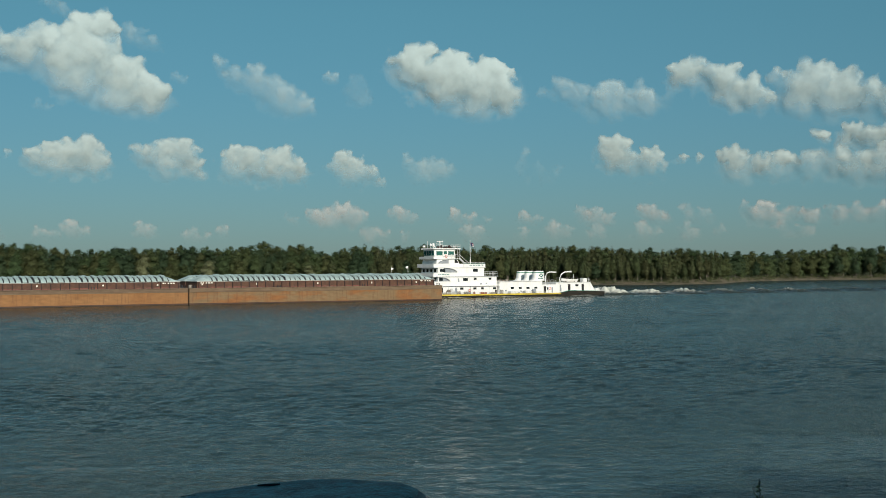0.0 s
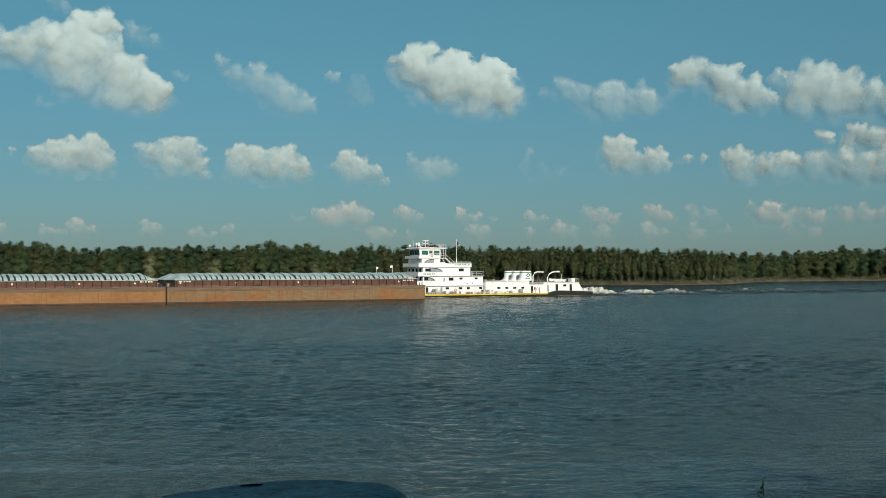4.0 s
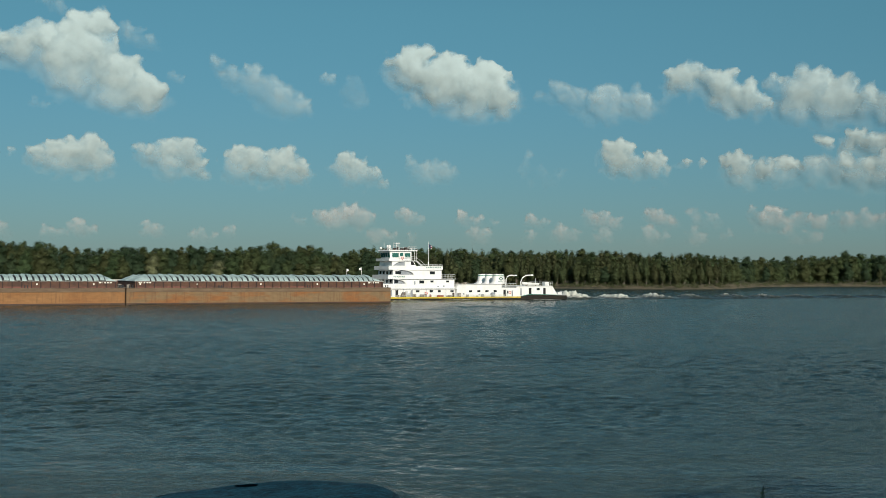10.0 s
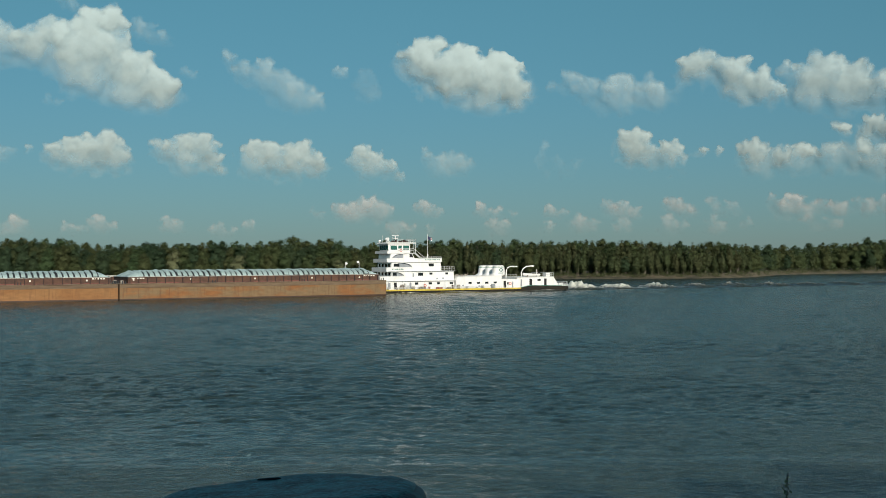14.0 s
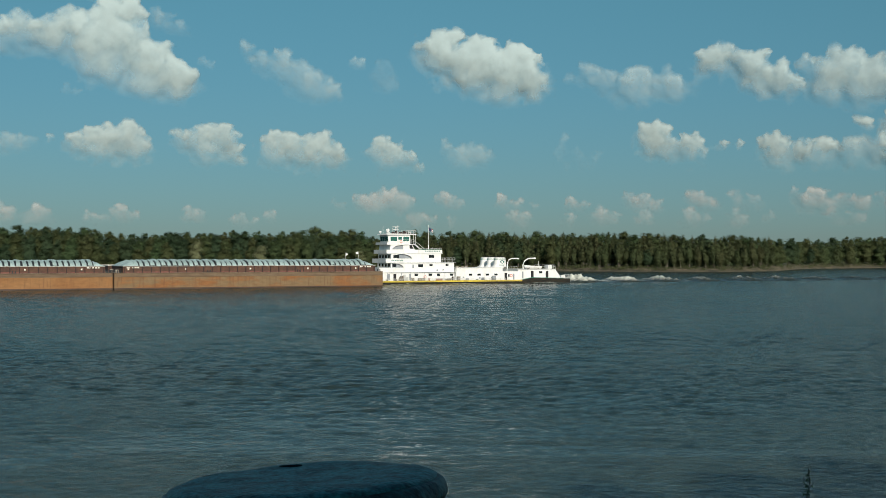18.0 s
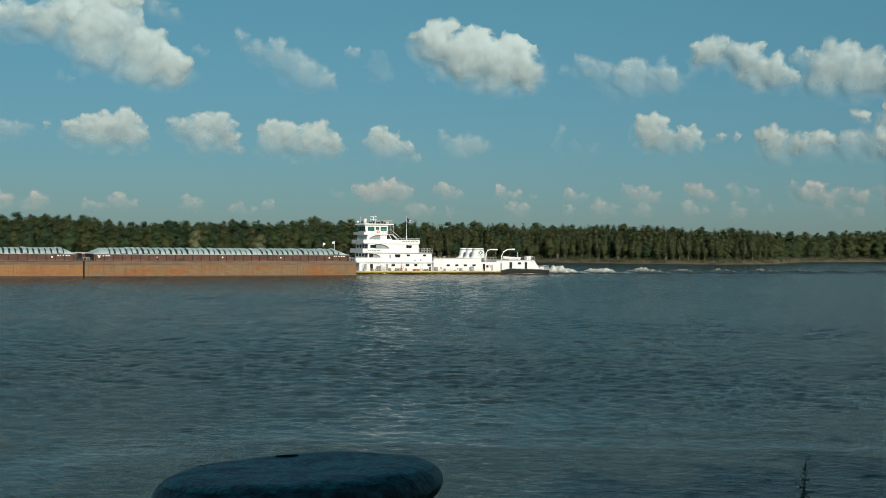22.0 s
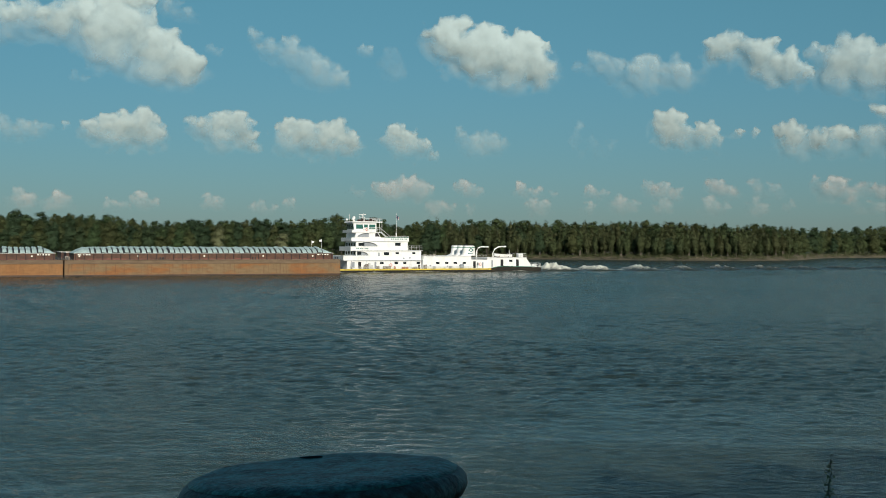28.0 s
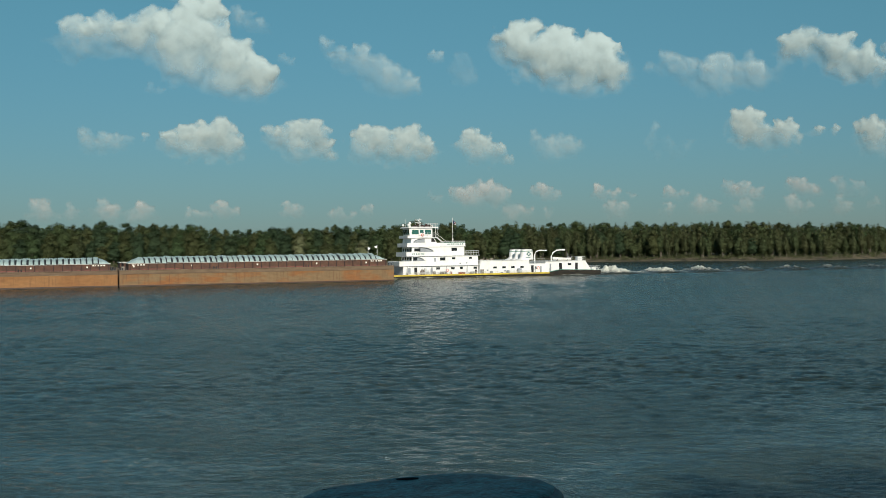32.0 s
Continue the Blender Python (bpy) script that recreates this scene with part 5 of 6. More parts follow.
    # green line under the eaves
    for x0, x1, z, half in ((17.3, 23.6, 8.44, 4.75),):
        for s in (-1, 1):
            lo, hi = sorted((s * half, s * (half + 0.025)))
            part("trim_line", boxed(x0, x1, lo, hi, z, z + 0.08), GREEN_TRIM, top)
    for z, x1, half in ((2.84, 27.2, 5.77), (5.24, 27.1, 5.17)):
        for s in (-1, 1):
            lo, hi = sorted((s * half, s * (half + 0.03)))
            part("deck_edge_line", boxed(9.0, x1, lo, hi, z, z + 0.06), RECESS, top)
    # railings
    railing(top, [(23.5, -4.9, 5.34), (27.0, -4.9, 5.34), (27.0, 4.9, 5.34), (23.5, 4.9, 5.34)], 1.1, 5)
    railing(top, [(14.6, -3.3, 12.40), (17.1, -3.3, 12.40), (17.1, 3.3, 12.40), (14.6, 3.3, 12.40)], 0.85, 4)
    railing(top, [(17.4, -4.68, 8.5), (23.5, -4.68, 8.5)], 0.35, 9)
    railing(top, [(12.0, -4.15, 9.8), (16.4, -4.15, 9.8), (16.4, 4.15, 9.8)], 1.1, 4)
    railing(top, [(39.9, -5.9, 3.0), (44.0, -5.9, 3.0)], 1.15, 5)
    railing(top, [(52.6, -5.9, 3.56), (54.8, -5.9, 3.56), (54.8, 5.9, 3.56)], 1.0, 4)
    railing(top, [(56.6, -7.1, 1.15), (58.3, -7.1, 1.15), (58.3, 7.1, 1.15)], 1.0, 5)
    railing(top, [(6.9, -7.1, 0.84), (40.0, -7.1, 0.84)], 0.5, 22, "bulwark_rail")
    # antennas, radar, searchlights on the roof
    for x, y, z, r in ((9.9, 0.6, 14.3, 0.05), (12.9, -1.6, 14.5, 0.05), (12.4, 0.4, 13.9, 0.06), (11.4, 2.2, 13.7, 0.05), (14.2, 1.8, 13.6, 0.04)):
        part("antenna", tube([(x, y, 12.4), (x, y, z)], r, 5), STEEL, top)
    mast = bmesh.new()
    tube([(13.0, -0.2, 12.4), (13.0, -0.2, 13.9)], 0.10, 6, mast)
    box(mast, 12.3, 13.7, -0.35, -0.05, 13.45, 13.55)
    tube([(13.0, -0.2, 13.9), (13.0, -0.2, 14.1)], 0.16, 8, mast)
    part("radar_mast", mast, WHITE, top)
    part("radar_scanner", boxed(12.1, 13.9, -0.3, 0.0, 14.1, 14.24, 0.03), WHITE, top)
    for x, y, r in ((10.6, -1.2, 0.33), (11.2, 1.4, 0.28)):
        bm = lathe([(0, 0.62), (r * 0.5, 0.58), (r * 0.87, 0.42), (r, 0.2), (r * 0.9, -0.05), (0.09, -0.1), (0.09, -0.7)], 14)
        bmesh.ops.translate(bm, vec=(x, y, 13.1), verts=bm.verts)
        part("satellite_dome", bm, WHITE, top, smooth=True)
    for x, y in ((9.9, -2.6), (9.9, 2.6)):
        bm = tube([(x, y, 12.4), (x, y, 12.8)], 0.06, 6)
        tube([(x + 0.25, y, 12.95), (x - 0.3, y, 12.95)], 0.24, 8, bm)
        part("searchlight", bm, WHITE, top)
    # stowed gear along the pilothouse roof, dark against the sky
    for x, y, a, b, z in ((11.6, -1.9, 0.35, 0.3, 0.5), (12.3, -2.2, 0.2, 0.2, 0.75), (13.6, -2.0, 0.45, 0.3, 0.45), (14.4, -2.4, 0.25, 0.25, 0.7), (15.2, -1.6, 0.4, 0.35, 0.4)):
        part("roof_gear", boxed(x - a, x + a, y - b, y + b, 12.40, 12.42 + z, 0.06), STAY, top)
    for x in (10.3, 15.9):
        part("air_horn", tube([(x, -2.8, 12.4), (x, -2.8, 12.75), (x - 0.5, -2.8, 12.85)], 0.06, 6, None, 0.14), WHITE, top)
    # window brows, door sills and vents on the side walls
    for x0, x1, z, half in ((15.7, 17.05, 2.62, 5.4), (19.45, 20.8, 2.62, 5.4), (21.7, 22.9, 2.62, 5.4), (25.2, 26.5, 2.62, 5.4), (16.85, 18.6, 5.0, 4.85), (19.9, 21.15, 5.0, 4.85), (24.25, 25.45, 5.0, 4.85), (19.9, 21.7, 7.28, 4.5)):
        for s in (-1, 1):
            lo, hi = sorted((s * half, s * (half + 0.14)))
            part("window_brow", boxed(x0, x1, lo, hi, z, z + 0.05), WHITE, top)
    for x, z in ((23.6, 3.3), (22.0, 3.2), (28.6, 1.4), (33.1, 1.2), (36.4, 1.3)):
        half = 4.85 if z > 3 else (6.0 if x > 27 else 5.4)
        part("wall_vent", boxed(x, x + 0.45, -half - 0.05, -half + 0.02, z, z + 0.35, 0.02), RECESS, top)
    # flag mast on the sun deck
    part("flag_mast", tube([(22.0, 0.3, 7.62), (22.0, 0.3, 14.7)], 0.07, 6, end=0.035), WHITE, top)
    part("mast_foot", tube([(22.0, 0.3, 7.62), (22.0, 0.3, 9.6)], 0.14, 8), WHITE, top)
    # stacks: three streamlined casings abreast
    for y in (-4.0, 0.0, 4.0):
        bm = bmesh.new()
        rings = []
        for z, x0, x1, half in ((4.0, 36.9, 41.5, 1.3), (4.3, 37.8, 41.5, 1.22), (4.7, 38.15, 41.5, 1.16), (6.2, 38.3, 41.35, 1.10), (6.45, 38.35, 41.25, 1.04), (6.55, 38.6, 41.0, 0.85)):
            cx, hx = (x0 + x1) / 2, (x1 - x0) / 2
            ring = []
            for k in range(24):
                a = k * math.tau / 24
                cu, su = math.cos(a), math.sin(a)
                ring.append(bm.verts.new((cx + hx * math.copysign(abs(cu) ** 0.8, cu), y + half * math.copysign(abs(su) ** 0.8, su), z)))
            rings.append(ring)
        for a, b in zip(rings, rings[1:]):
            for k in range(24):
                bm.faces.new((a[k], a[(k + 1) % 24], b[(k + 1) % 24], b[k]))
        bm.faces.new(rings[-1])
        stack = part("stack", bm, WHITE, top, "white streamlined exhaust stack")
        ring = bmesh.new()
        for z0, z1, grow in ((6.02, 6.22, 1.03),):
            outline = []
            for z in (z0, z1):
                outline.append([ring.verts.new((39.82 + 1.55 * grow * math.copysign(abs(math.cos(k * math.tau / 24)) ** 0.8, math.cos(k * math.tau / 24)),
                                                y + 1.10 * grow * math.copysign(abs(math.sin(k * math.tau / 24)) ** 0.8, math.sin(k * math.tau / 24)), z)) for k in range(24)])
            for k in range(24):
                ring.faces.new((outline[0][k], outline[0][(k + 1) % 24], outline[1][(k + 1) % 24], outline[1][k]))
        part("stack_band", ring, GREEN_TRIM, stack)
        for dx in (-0.8, 0.4):
            part("exhaust_pipe", tube([(40 + dx, y, 6.3), (40 + dx, y, 6.85)], 0.22, 8), DARK, stack)
        if y < 0:
            mark = bmesh.new()
            o = [(39.95, 4.85), (40.6, 5.4), (39.95, 5.95), (39.3, 5.4)]
            for a, b in zip(o, o[1:] + o[:1]):
                mid = lambda p: (39.95 + (p[0] - 39.95) * 0.6, 5.4 + (p[1] - 5.4) * 0.6)
                prism([a, b, mid(b), mid(a)], y - 1.22, y - 1.05, mark)
            part("company_mark", mark, LOGO, stack, "green diamond mark")
            part("mark_line", boxed(39.1, 40.4, y - 1.225, y - 1.05, 4.5, 4.66), LOGO, stack)
    # deck vents and lockers on the engine house roof
    for x, y, r, z in ((28.2, -3.5, 0.5, 4.35), (29.6, -3.5, 0.4, 4.3), (30.9, -3.0, 0.45, 4.45)):
        part("roof_vent", tube([(x, y, 4.0), (x, y, z)], r, 10), GEAR, top)
    # davits
    part("davit", tube([(41.7, -4.5, 3.0), (41.8, -4.5, 5.2), (42.2, -4.5, 5.95), (43.0, -4.5, 6.25), (45.0, -4.5, 6.2)], 0.16, 7), WHITE, top, "white boat davit")
    part("davit", tube([(46.4, -4.2, 3.5), (46.3, -4.2, 4.6), (46.8, -4.2, 5.6), (47.8, -4.2, 6.2), (49.8, -4.2, 6.35)], 0.17, 7), WHITE, top, "white boat davit")
    part("davit_fall", tube([(49.7, -4.2, 6.3), (49.7, -4.2, 4.3)], 0.03, 4), DARK, top)
    part("davit_head", boxed(49.3, 50.0, -4.35, -4.05, 6.1, 6.45, 0.03), WHITE, top)
    part("roof_locker", boxed(53.2, 54.5, -4.8, -3.4, 3.56, 4.55, 0.03), WHITE, top)
    part("roof_locker", boxed(51.6, 52.4, -3.0, -2.0, 3.56, 4.1, 0.03), GEAR, top)
    part("roof_pole", tube([(51.3, -3.2, 3.56), (51.3, -3.2, 5.6)], 0.05, 5), WHITE, top)
    # gear on the main deck
    for x, y, a, b, z, mat in ((12.3, -6.3, 0.5, 0.3, 1.2, GEAR), (13.3, -6.6, 0.4, 0.3, 1.0, STEEL), (17.3, -6.7, 0.9, 0.25, 0.65, GEAR), (22.0, -6.6, 0.8, 0.3, 0.5, RED_GEAR), (12.8, -6.7, 0.25, 0.25, 1.5, STEEL), (24.6, -6.7, 0.5, 0.25, 0.45, GEAR)):
        part("deck_gear", boxed(x - a, x + a, y - b, y + b, 0.84, 0.84 + z, 0.06), mat, top)
    rng = random.Random(31)
    for i in range(14):                                        # lockers, hose reels and pipe stubs along the guard
        x = 9.0 + i * 2.1 + rng.uniform(-0.7, 0.7)
        wide, high = rng.uniform(0.12, 0.5), rng.uniform(0.3, 1.1)
        part("deck_locker", boxed(x - wide, x + wide, -6.9, -6.45, 0.84, 0.84 + high, 0.05), rng.choice((GEAR, GEAR, RECESS, STAY, RED_GEAR)), top)
    for x in (8.2, 11.9, 14.2, 18.0, 23.4, 26.4, 41.0, 45.0):
        part("deck_post", tube([(x, -6.95, 0.84), (x, -6.95, 2.86 if x < 27 else 2.2)], 0.05, 5), RECESS, top)
    part("capstan", tube([(11.7, -6.6, 0.84), (11.7, -6.6, 1.25), (11.7, -6.6, 1.35), (11.7, -6.6, 1.7)], 0.3, 10), GEAR, top)
    for x, z, half in ((13.3, 10.42, 2.98), (18.7, 1.75, 5.45), (42.1, 1.9, 6.05)):
        bm = bmesh.new()
        for k in range(16):
            a0, a1 = k * math.tau / 16, (k + 1) * math.tau / 16
            tube([(x + 0.31 * math.cos(a0), -half, z + 0.31 * math.sin(a0)), (x + 0.31 * math.cos(a1), -half, z + 0.31 * math.sin(a1))], 0.07, 5, bm)
        part("life_ring", bm, ORANGE, top, "orange life ring")
    # jackstaffs on the head of the boat
    for x, y, z in ((1.2, 3.8, 7.75), (1.0, -6.2, 8.0)):
        part("jackstaff", tube([(x, y, 0.84), (x, y, z)], 0.05, 5), WHITE, top)
        part("pennant", prism([(x + 0.05, z - 0.1), (x + 0.62, z - 0.25), (x + 0.5, z - 0.6), (x + 0.05, z - 0.75)] if y > 0 else [(x - 0.05, z), (x - 0.65, z - 0.2), (x - 0.55, z - 0.6), (x - 0.05, z - 0.6)], y - 0.02, y + 0.02), FLAG_WHITE, top, "small white pennant")
    # the ensign, in stiff panels that swing
    flag = new("ensign")
    flag.parent = top
    flag.location = (22.05, 0.3, 14.1)
    panels = []
    for i in range(3):
        bm = bmesh.new()
        x = i * 0.42
        for s in range(4):
            z0, z1 = -0.2 * s, -0.2 * (s + 1)
            prism([(x, z0 - 0.16 * i), (x + 0.42, z0 - 0.16 * (i + 1)), (x + 0.42, z1 - 0.16 * (i + 1)), (x, z1 - 0.16 * i)], -0.012 + 0.05 * (i % 2), 0.012 + 0.05 * (i % 2), bm)
        ob = part("ensign_panel", bm, FLAG_BLUE if i < 2 else FLAG_RED, flag)
        if i > 1:
            ob.data.materials.append(FLAG_WHITE)
            for k, f in enumerate(ob.data.polygons):
                f.material_index = (k // 6) % 2
    return top, flag


boat, ensign = towboat()
BOAT_PLACE = Matrix.Translation((0.0, 26.6, 0.0))
MOVING.append((boat, BOAT_PLACE))


def skiff():
    """The workboat in its chocks on the after roof."""
    top = thing("workboat", "small white open workboat on the towboat's after roof", "boat")
    bm = bmesh.new()
    rings = []
    for i in range(9):
        f = i / 8
        x = 4.6 * f
        half = 0.85 * (1 - max(0, (0.45 - f)) ** 2 * 3.6)
        keel = 0.12 + 0.45 * max(0, 0.35 - f) ** 1.4 * 3
        gun = 0.75 + 0.25 * (1 - f) ** 2
        rings.append([bm.verts.new((x, y * half, z)) for y, z in ((-1, gun), (-0.9, 0.45), (-0.5, keel), (0, keel - 0.1), (0.5, keel), (0.9, 0.45), (1, gun), (0.9, gun - 0.02), (0.5, keel + 0.12), (0, keel + 0.08), (-0.5, keel + 0.12), (-0.9, gun - 0.02))])
    for a, b in zip(rings, rings[1:]):
        for k in range(12):
            bm.faces.new((a[k], a[(k + 1) % 12], b[(k + 1) % 12], b[k]))
    bm.faces.new(rings[0])
    bm.faces.new(rings[-1])
    bmesh.ops.recalc_face_normals(bm, faces=bm.faces)
    part("boat_hull", bm, WHITE, top)
    part("outboard_motor", boxed(4.55, 4.95, -0.2, 0.2, 0.3, 1.25, 0.05), DARK, top)
    for x in (1.6, 3.0):
        part("thwart", boxed(x, x + 0.25, -0.7, 0.7, 0.5, 0.55), GEAR, top)
    for x in (1.0, 3.6):
        part("chock", boxed(x, x + 0.15, -0.6, 0.6, 0.0, 0.4), GEAR, top)
    return top


workboat = skiff()
MOVING.append((workboat, BOAT_PLACE @ Matrix.Translation((46.6, -4.6, 3.56))))


# ---- white water astern: a line of broken standing waves that follows the boat ----
def foam_material():
    m = bpy.data.materials.new("churned_white_water")
    m.use_nodes = True
    n, l = m.node_tree.nodes, m.node_tree.links
    b = n["Principled BSDF"]
    b.inputs["Roughness"].default_value = 0.3
    coord, tex, ramp = n.new("ShaderNodeTexCoord"), n.new("ShaderNodeTexNoise"), n.new("ShaderNodeValToRGB")
    tex.inputs["Scale"].default_value, tex.inputs["Detail"].default_value, tex.inputs["Roughness"].default_value = 1.3, 8, 0.78
    height = n.new("ShaderNodeAttribute")
    height.attribute_name = "crest"
    add = n.new("ShaderNodeMath")
    add.operation = "ADD"
    l.new(coord.outputs["Object"], tex.inputs["Vector"])
    l.new(tex.outputs["Fac"], add.inputs[0])
    l.new(height.outputs["Fac"], add.inputs[1])
    ramp.color_ramp.elements[0].position, ramp.color_ramp.elements[1].position = 0.66, 0.95
    ramp.color_ramp.elements[0].color, ramp.color_ramp.elements[1].color = (0.032, 0.042, 0.036, 1), (0.62, 0.63, 0.55, 1)
    l.new(add.outputs[0], ramp.inputs["Fac"])
    l.new(ramp.outputs["Color"], b.inputs["Base Color"])
    return m


FOAM = foam_material()
WAVES = []


def wave(x, length, width, height, white, seed, side=26.6):
    """One hump of the wake, with a ragged crest."""
    rng = np.random.default_rng(seed)
    nu, nv = 110, 44
    verts, crest = [], []
    for i in range(nu):
        for j in range(nv):
            u, v = 2 * i / (nu - 1) - 1, 2 * j / (nv - 1) - 1
            e = max(0.0, 1 - u * u) * max(0.0, 1 - v * v)
            px, py = u * length / 2, v * width / 2
            rag = noise.fractal((px * 0.8 + seed * 7.1, py * 0.6, seed), 0.95, 2.1, 6)
            ridge = math.exp(-((u + 0.1) / 0.6) ** 2)
            z = e ** 0.6 * height * (0.25 + 0.75 * ridge) * (0.72 + 0.62 * rag)
            verts.append((px, py, z - 0.03 if e > 0 else -0.08))
            crest.append(white * (0.1 + 0.9 * max(0, z) / height) + 0.2 * rag * white - (0.5 if e < 0.08 else 0))
    faces = [(i * nv + j, (i + 1) * nv + j, (i + 1) * nv + j + 1, i * nv + j + 1) for i in range(nu - 1) for j in range(nv - 1)]
    ob = from_arrays("wake_wave", verts, faces, FOAM, smooth=True)
    at = ob.data.attributes.new("crest", "FLOAT", "POINT")
    at.data.foreach_set("value", crest)
    tagged(ob, "churned white and brown wave in the towboat's wake", "wave", "waves of the wake")
    WAVES.append((ob, x, seed, side))


for x, length, width, height, white, seed in ((65.0, 16, 12, 2.0, 0.74, 1), (78.0, 13, 12, 1.5, 0.60, 2), (91.0, 13, 12, 1.45, 0.42, 3), (104, 13, 12, 1.2, 0.26, 4), (117, 13, 12, 1.15, 0.24, 5),
                                              (130, 13, 12, 1.1, 0.22, 6), (143, 13, 12, 1.0, 0.2, 7), (157, 12, 12, 1.0, 0.18, 8), (171, 12, 12, 0.8, 0.15, 9), (186, 12, 12, 0.7, 0.12, 10)):
    wave(x, length, width, height, white, seed)
for x, length, white, seed in ((60.2, 7, 0.62, 31), (71.5, 10, 0.50, 32), (84.5, 10, 0.42, 33), (97.5, 9, 0.30, 34)):
    wave(x, length, 9.0, 0.42, white, seed)                   # low foam between the humps
for x, length, side, seed in ((3.5, 9, 18.6, 21), (13.0, 12, 18.8, 22), (27.0, 14, 18.9, 23), (52.0, 13, 18.9, 24), (-1.5, 4, 14.0, 25)):
    wave(x, length, 1.5, 0.3, 0.42, seed, side)               # wash along the hull


# ---- near bank: mooring bollard, sapling at the water's edge ----
def bollard():
    top = thing("mooring_bollard", "dark blue-grey cast-iron mooring bollard with a broad worn cap", "bollard", (-0.405, 3.36, 5.634))
    cap = lathe([(0, 0.688), (0.06, 0.688), (0.12, 0.688), (0.18, 0.689), (0.24, 0.690), (0.29, 0.690), (0.322, 0.687), (0.342, 0.681), (0.356, 0.674), (0.354, 0.655)], 120)
    # side of the cap, coloured darker than its top, with dark chips
    rim = lathe([(0.340, 0.671), (0.355, 0.672), (0.368, 0.666), (0.377, 0.656), (0.383, 0.644), (0.384, 0.632), (0.377, 0.616), (0.360, 0.600), (0.334, 0.585), (0.295, 0.568), (0.24, 0.545), (0.205, 0.49)], 120)
    for v in rim.verts:
        v.co += v.normal * 0.006 * noise.noise(v.co * 9.0) + v.normal * 0.003 * noise.noise(v.co * 30.0)
    band = part("rim", rim, SIDE_IRON, top, "dark chipped side of the cap", smooth=True)
    band.rotation_euler = (radians(-2.4), radians(-3.4), 0)
    for v in cap.verts:
        v.co += v.normal * 0.006 * noise.noise(v.co * 9.0) + Vector((0, 0, 0.004 * noise.noise(v.co * 4.0)))
    ob = part("cap", cap, IRON, top, "broad rounded cap with chipped paint", smooth=True)
    ob.rotation_euler = (radians(-2.4), radians(-3.4), 0)
    part("post", lathe([(0.205, 0.50), (0.19, 0.40), (0.19, 0.12), (0.22, 0.05), (0.30, 0.02)], 48), IRON, top, smooth=True)
    part("base_flange", lathe([(0, 0.03), (0.40, 0.03), (0.42, 0.02), (0.42, 0.0)], 48), IRON, top)
    for k in range(8):
        a = k * math.tau / 8
        part("bolt", tube([(0.35 * math.cos(a), 0.35 * math.sin(a), 0.02), (0.35 * math.cos(a), 0.35 * math.sin(a), 0.07)], 0.03, 6), IRON, top)
    for x, y, r in ((-0.07, 0.25, 0.018), (-0.27, 0.11, 0.012)):
        pit = lathe([(0, 0.0), (r * 0.7, 0.001), (r, 0.006), (r * 1.1, 0.0)], 12)
        bmesh.ops.scale(pit, vec=(1.8, 0.6, 1), verts=pit.verts)
        bmesh.ops.translate(pit, vec=(x, y, 0.687), verts=pit.verts)
        part("rust_pit", pit, DARK, ob)
    return top


bollard()


def sapling():
    top = thing("sapling", "thin dark leafless sapling at the water's edge", "sapling", (8.55, 33.0, -0.15))
    rng = random.Random(3)
    bm = tube([(0, 0, 0), (0.06, 0, 0.6), (0.02, 0.02, 1.1), (0.10, 0, 1.5), (0.08, 0, 1.95)], 0.028, 5, end=0.010)
    part("stem", bm, TWIG, top)
    for i in range(11):
        z = 0.4 + i * 0.14
        s = rng.choice((-1, 1))
        r = rng.uniform(0.12, 0.42) * (1.1 - i * 0.06)
        part("twig", tube([(0.05, 0, z), (s * r * 0.5, 0.05, z + 0.12), (s * r, rng.uniform(-0.1, 0.1), z + 0.3)], 0.012, 4, end=0.005), TWIG, top)
    sprays = [(0.05 + 0.05 * math.sin(i * 2.1), 0, 0.1 + i * 0.13, 0.16 - 0.006 * i, 0.12) for i in range(14)] + [(0.34, 0, 0.25, 0.2, 0.16), (0.42, 0, 0.5, 0.14, 0.14), (-0.2, 0, 0.2, 0.2, 0.15), (0.2, 0, 0.75, 0.1, 0.1)]
    verts, faces = leaf_cloud(sprays, 300, 0.032, 4, None, 1.2)
    from_arrays("leaves", verts.tolist(), faces, LEAF, top)
    return top


sapling().scale = (0.85, 0.85, 0.82)


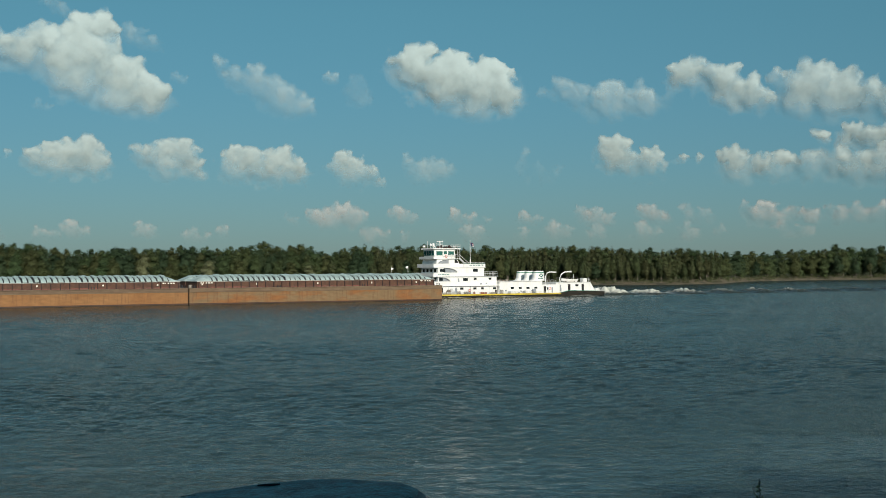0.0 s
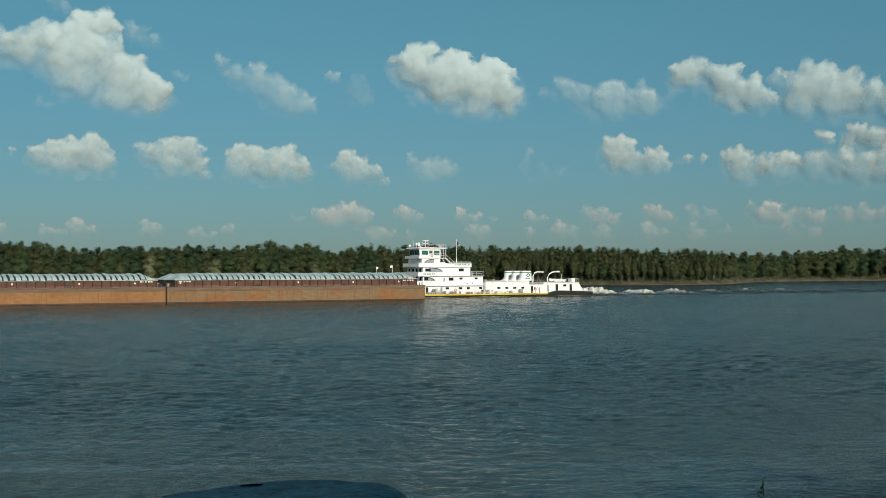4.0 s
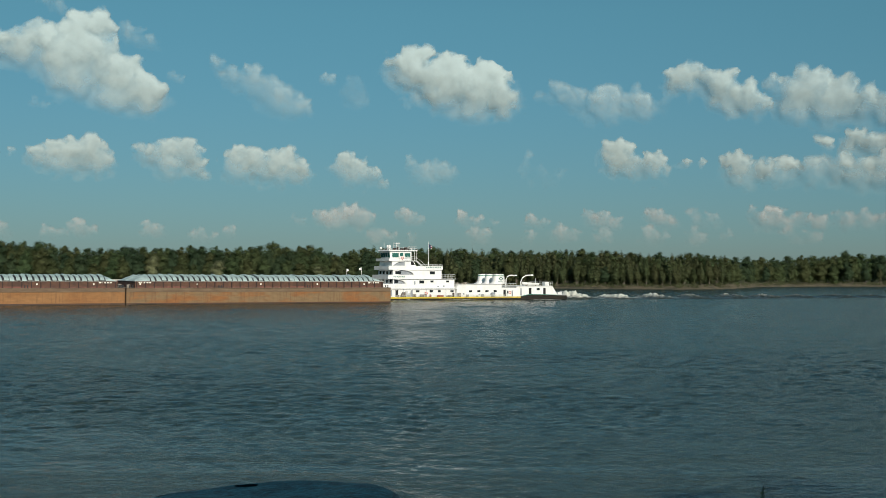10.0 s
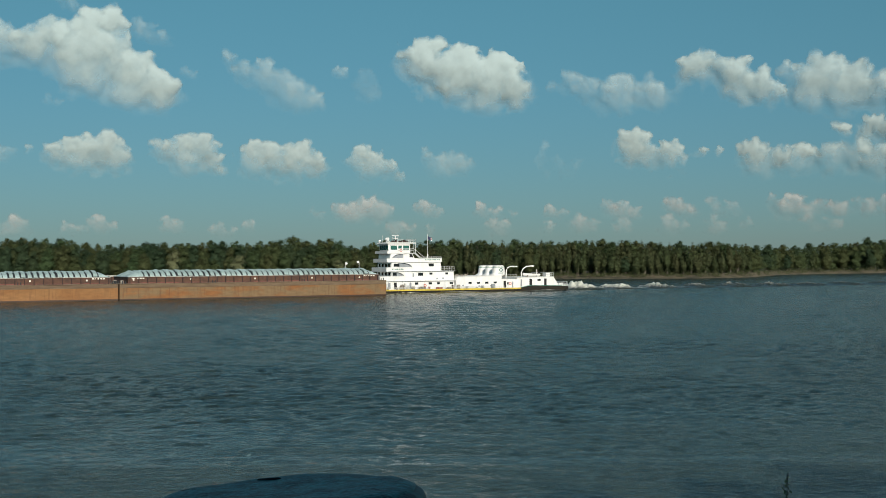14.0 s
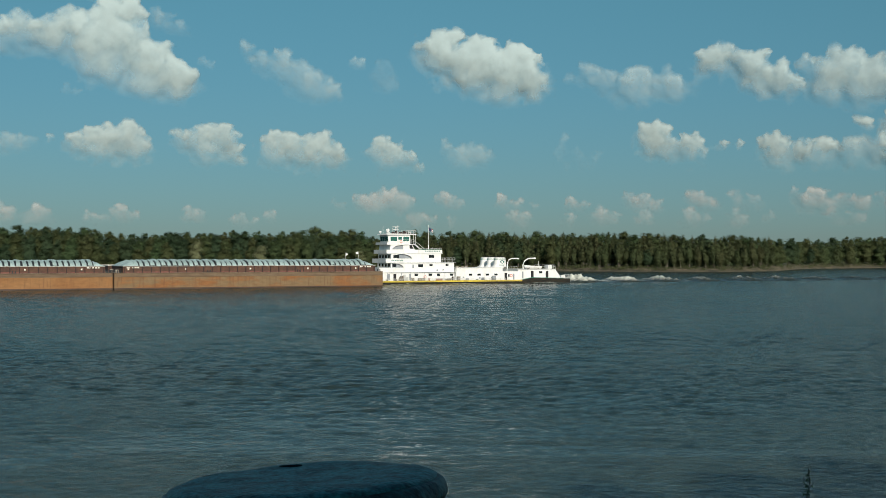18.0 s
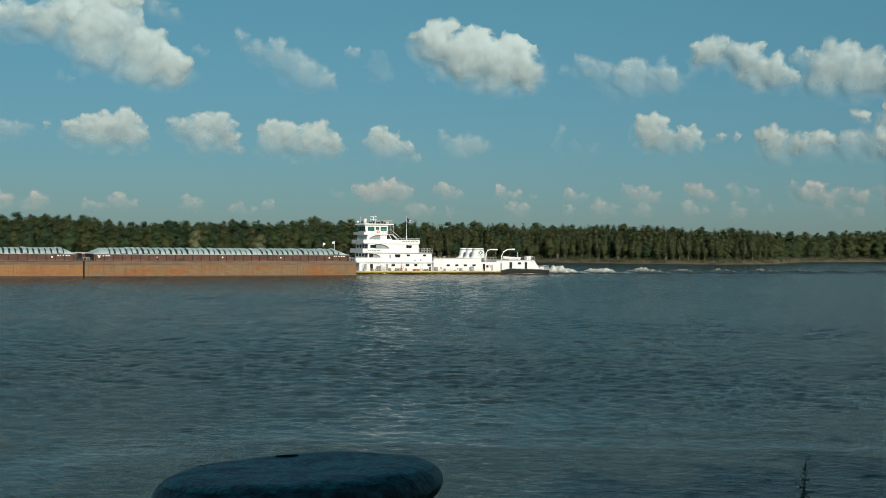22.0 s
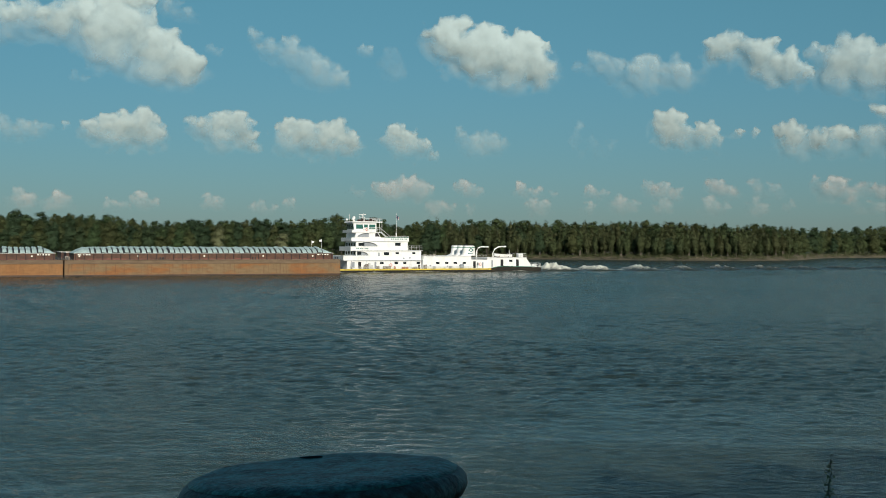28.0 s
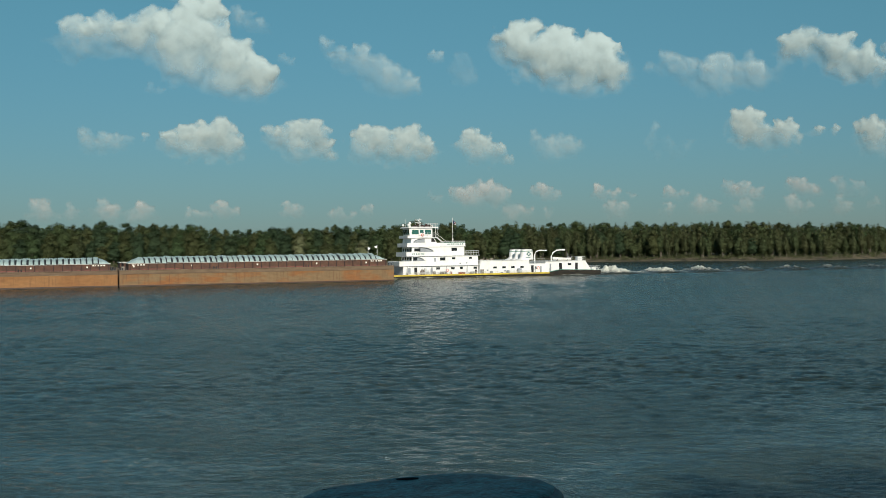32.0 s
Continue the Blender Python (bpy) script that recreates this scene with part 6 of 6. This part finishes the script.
# ---- unseen near-bank trees, added beside and behind the eye to shade the quay and the shallows ----
def plant_shade_trees():
    rng = random.Random(21)
    model = tree("round", 400, 16.0, LEAF, "unseen leafy cottonwood added on the near bank to shade the quay")
    tagged(model, category="tree", group="trees on the near bank")
    places = ((2.0, -4.6, 0.5), (4.6, -7.2, 0.55), (-0.4, -7.6, 0.5), (-4.0, -7.0, 0.5), (12.0, -6.0, 0.84), (16.5, -7.0, 0.99), (21.0, -6.5, 1.02), (25.5, -6.5, 1.13), (31.0, -7.0, 1.2), (37.0, -7.0, 1.25), (14.0, -12.0, 0.96), (19.0, -12.5, 1.12), (23.5, -12.0, 1.18), (28.5, -12.0, 1.28))
    for i, (x, y, k) in enumerate(places):
        m = Matrix.LocRotScale((x, y, ground_height(x, y) - 0.1), Euler((0, 0, rng.uniform(0, 6.28))), (k * (1.0 if i < 4 else 1.25), k * (1.0 if i < 4 else 1.2), k))
        if i == 0:
            model.matrix_basis = m
        else:
            copy_thing(model, m @ Matrix.Diagonal((1 / model.scale.x, 1 / model.scale.y, 1 / model.scale.z, 1)))


plant_shade_trees()


# ---- motion ----
def motions():
    walk(water, [(0, pose(-22, 0, 0)), (16, pose(0, 0, 0)), (32, pose(22, 0, 0))])
    for ob, place, drift, turn in DRIFTING:
        rows = []
        for t in (0, 16, 32):
            p = place + drift * (t - 13)
            rows.append((t, pose(p.x, p.y, p.z, 0, 0, turn)))
        walk(ob, rows)
    for ob, place in MOVING:
        walk(ob, [(tow_pose(i)[0], tow_pose(i)[1] @ place) for i in range(len(TOW))])
    for ob, x, seed, side in WAVES:
        rows = []
        for t in range(0, 33, 2):
            m = tow_pose(t // 2)[1]
            rows.append((t, m @ pose(x + 0.5 * math.sin(t * 0.9 + seed * 2.1), side + (0.3 if side == 26.6 else 0.05) * math.sin(t * 0.7 + seed), 0.06 * math.sin(t * 1.3 + seed * 1.7))))
        walk(ob, rows)
    walk(ensign, [(t / 2, pose(22.05, 0.3, 14.1, 0, 0, 20 + 16 * math.sin(t * 1.7) + 8 * math.sin(t * 0.6))) for t in range(0, 65)])


motions()
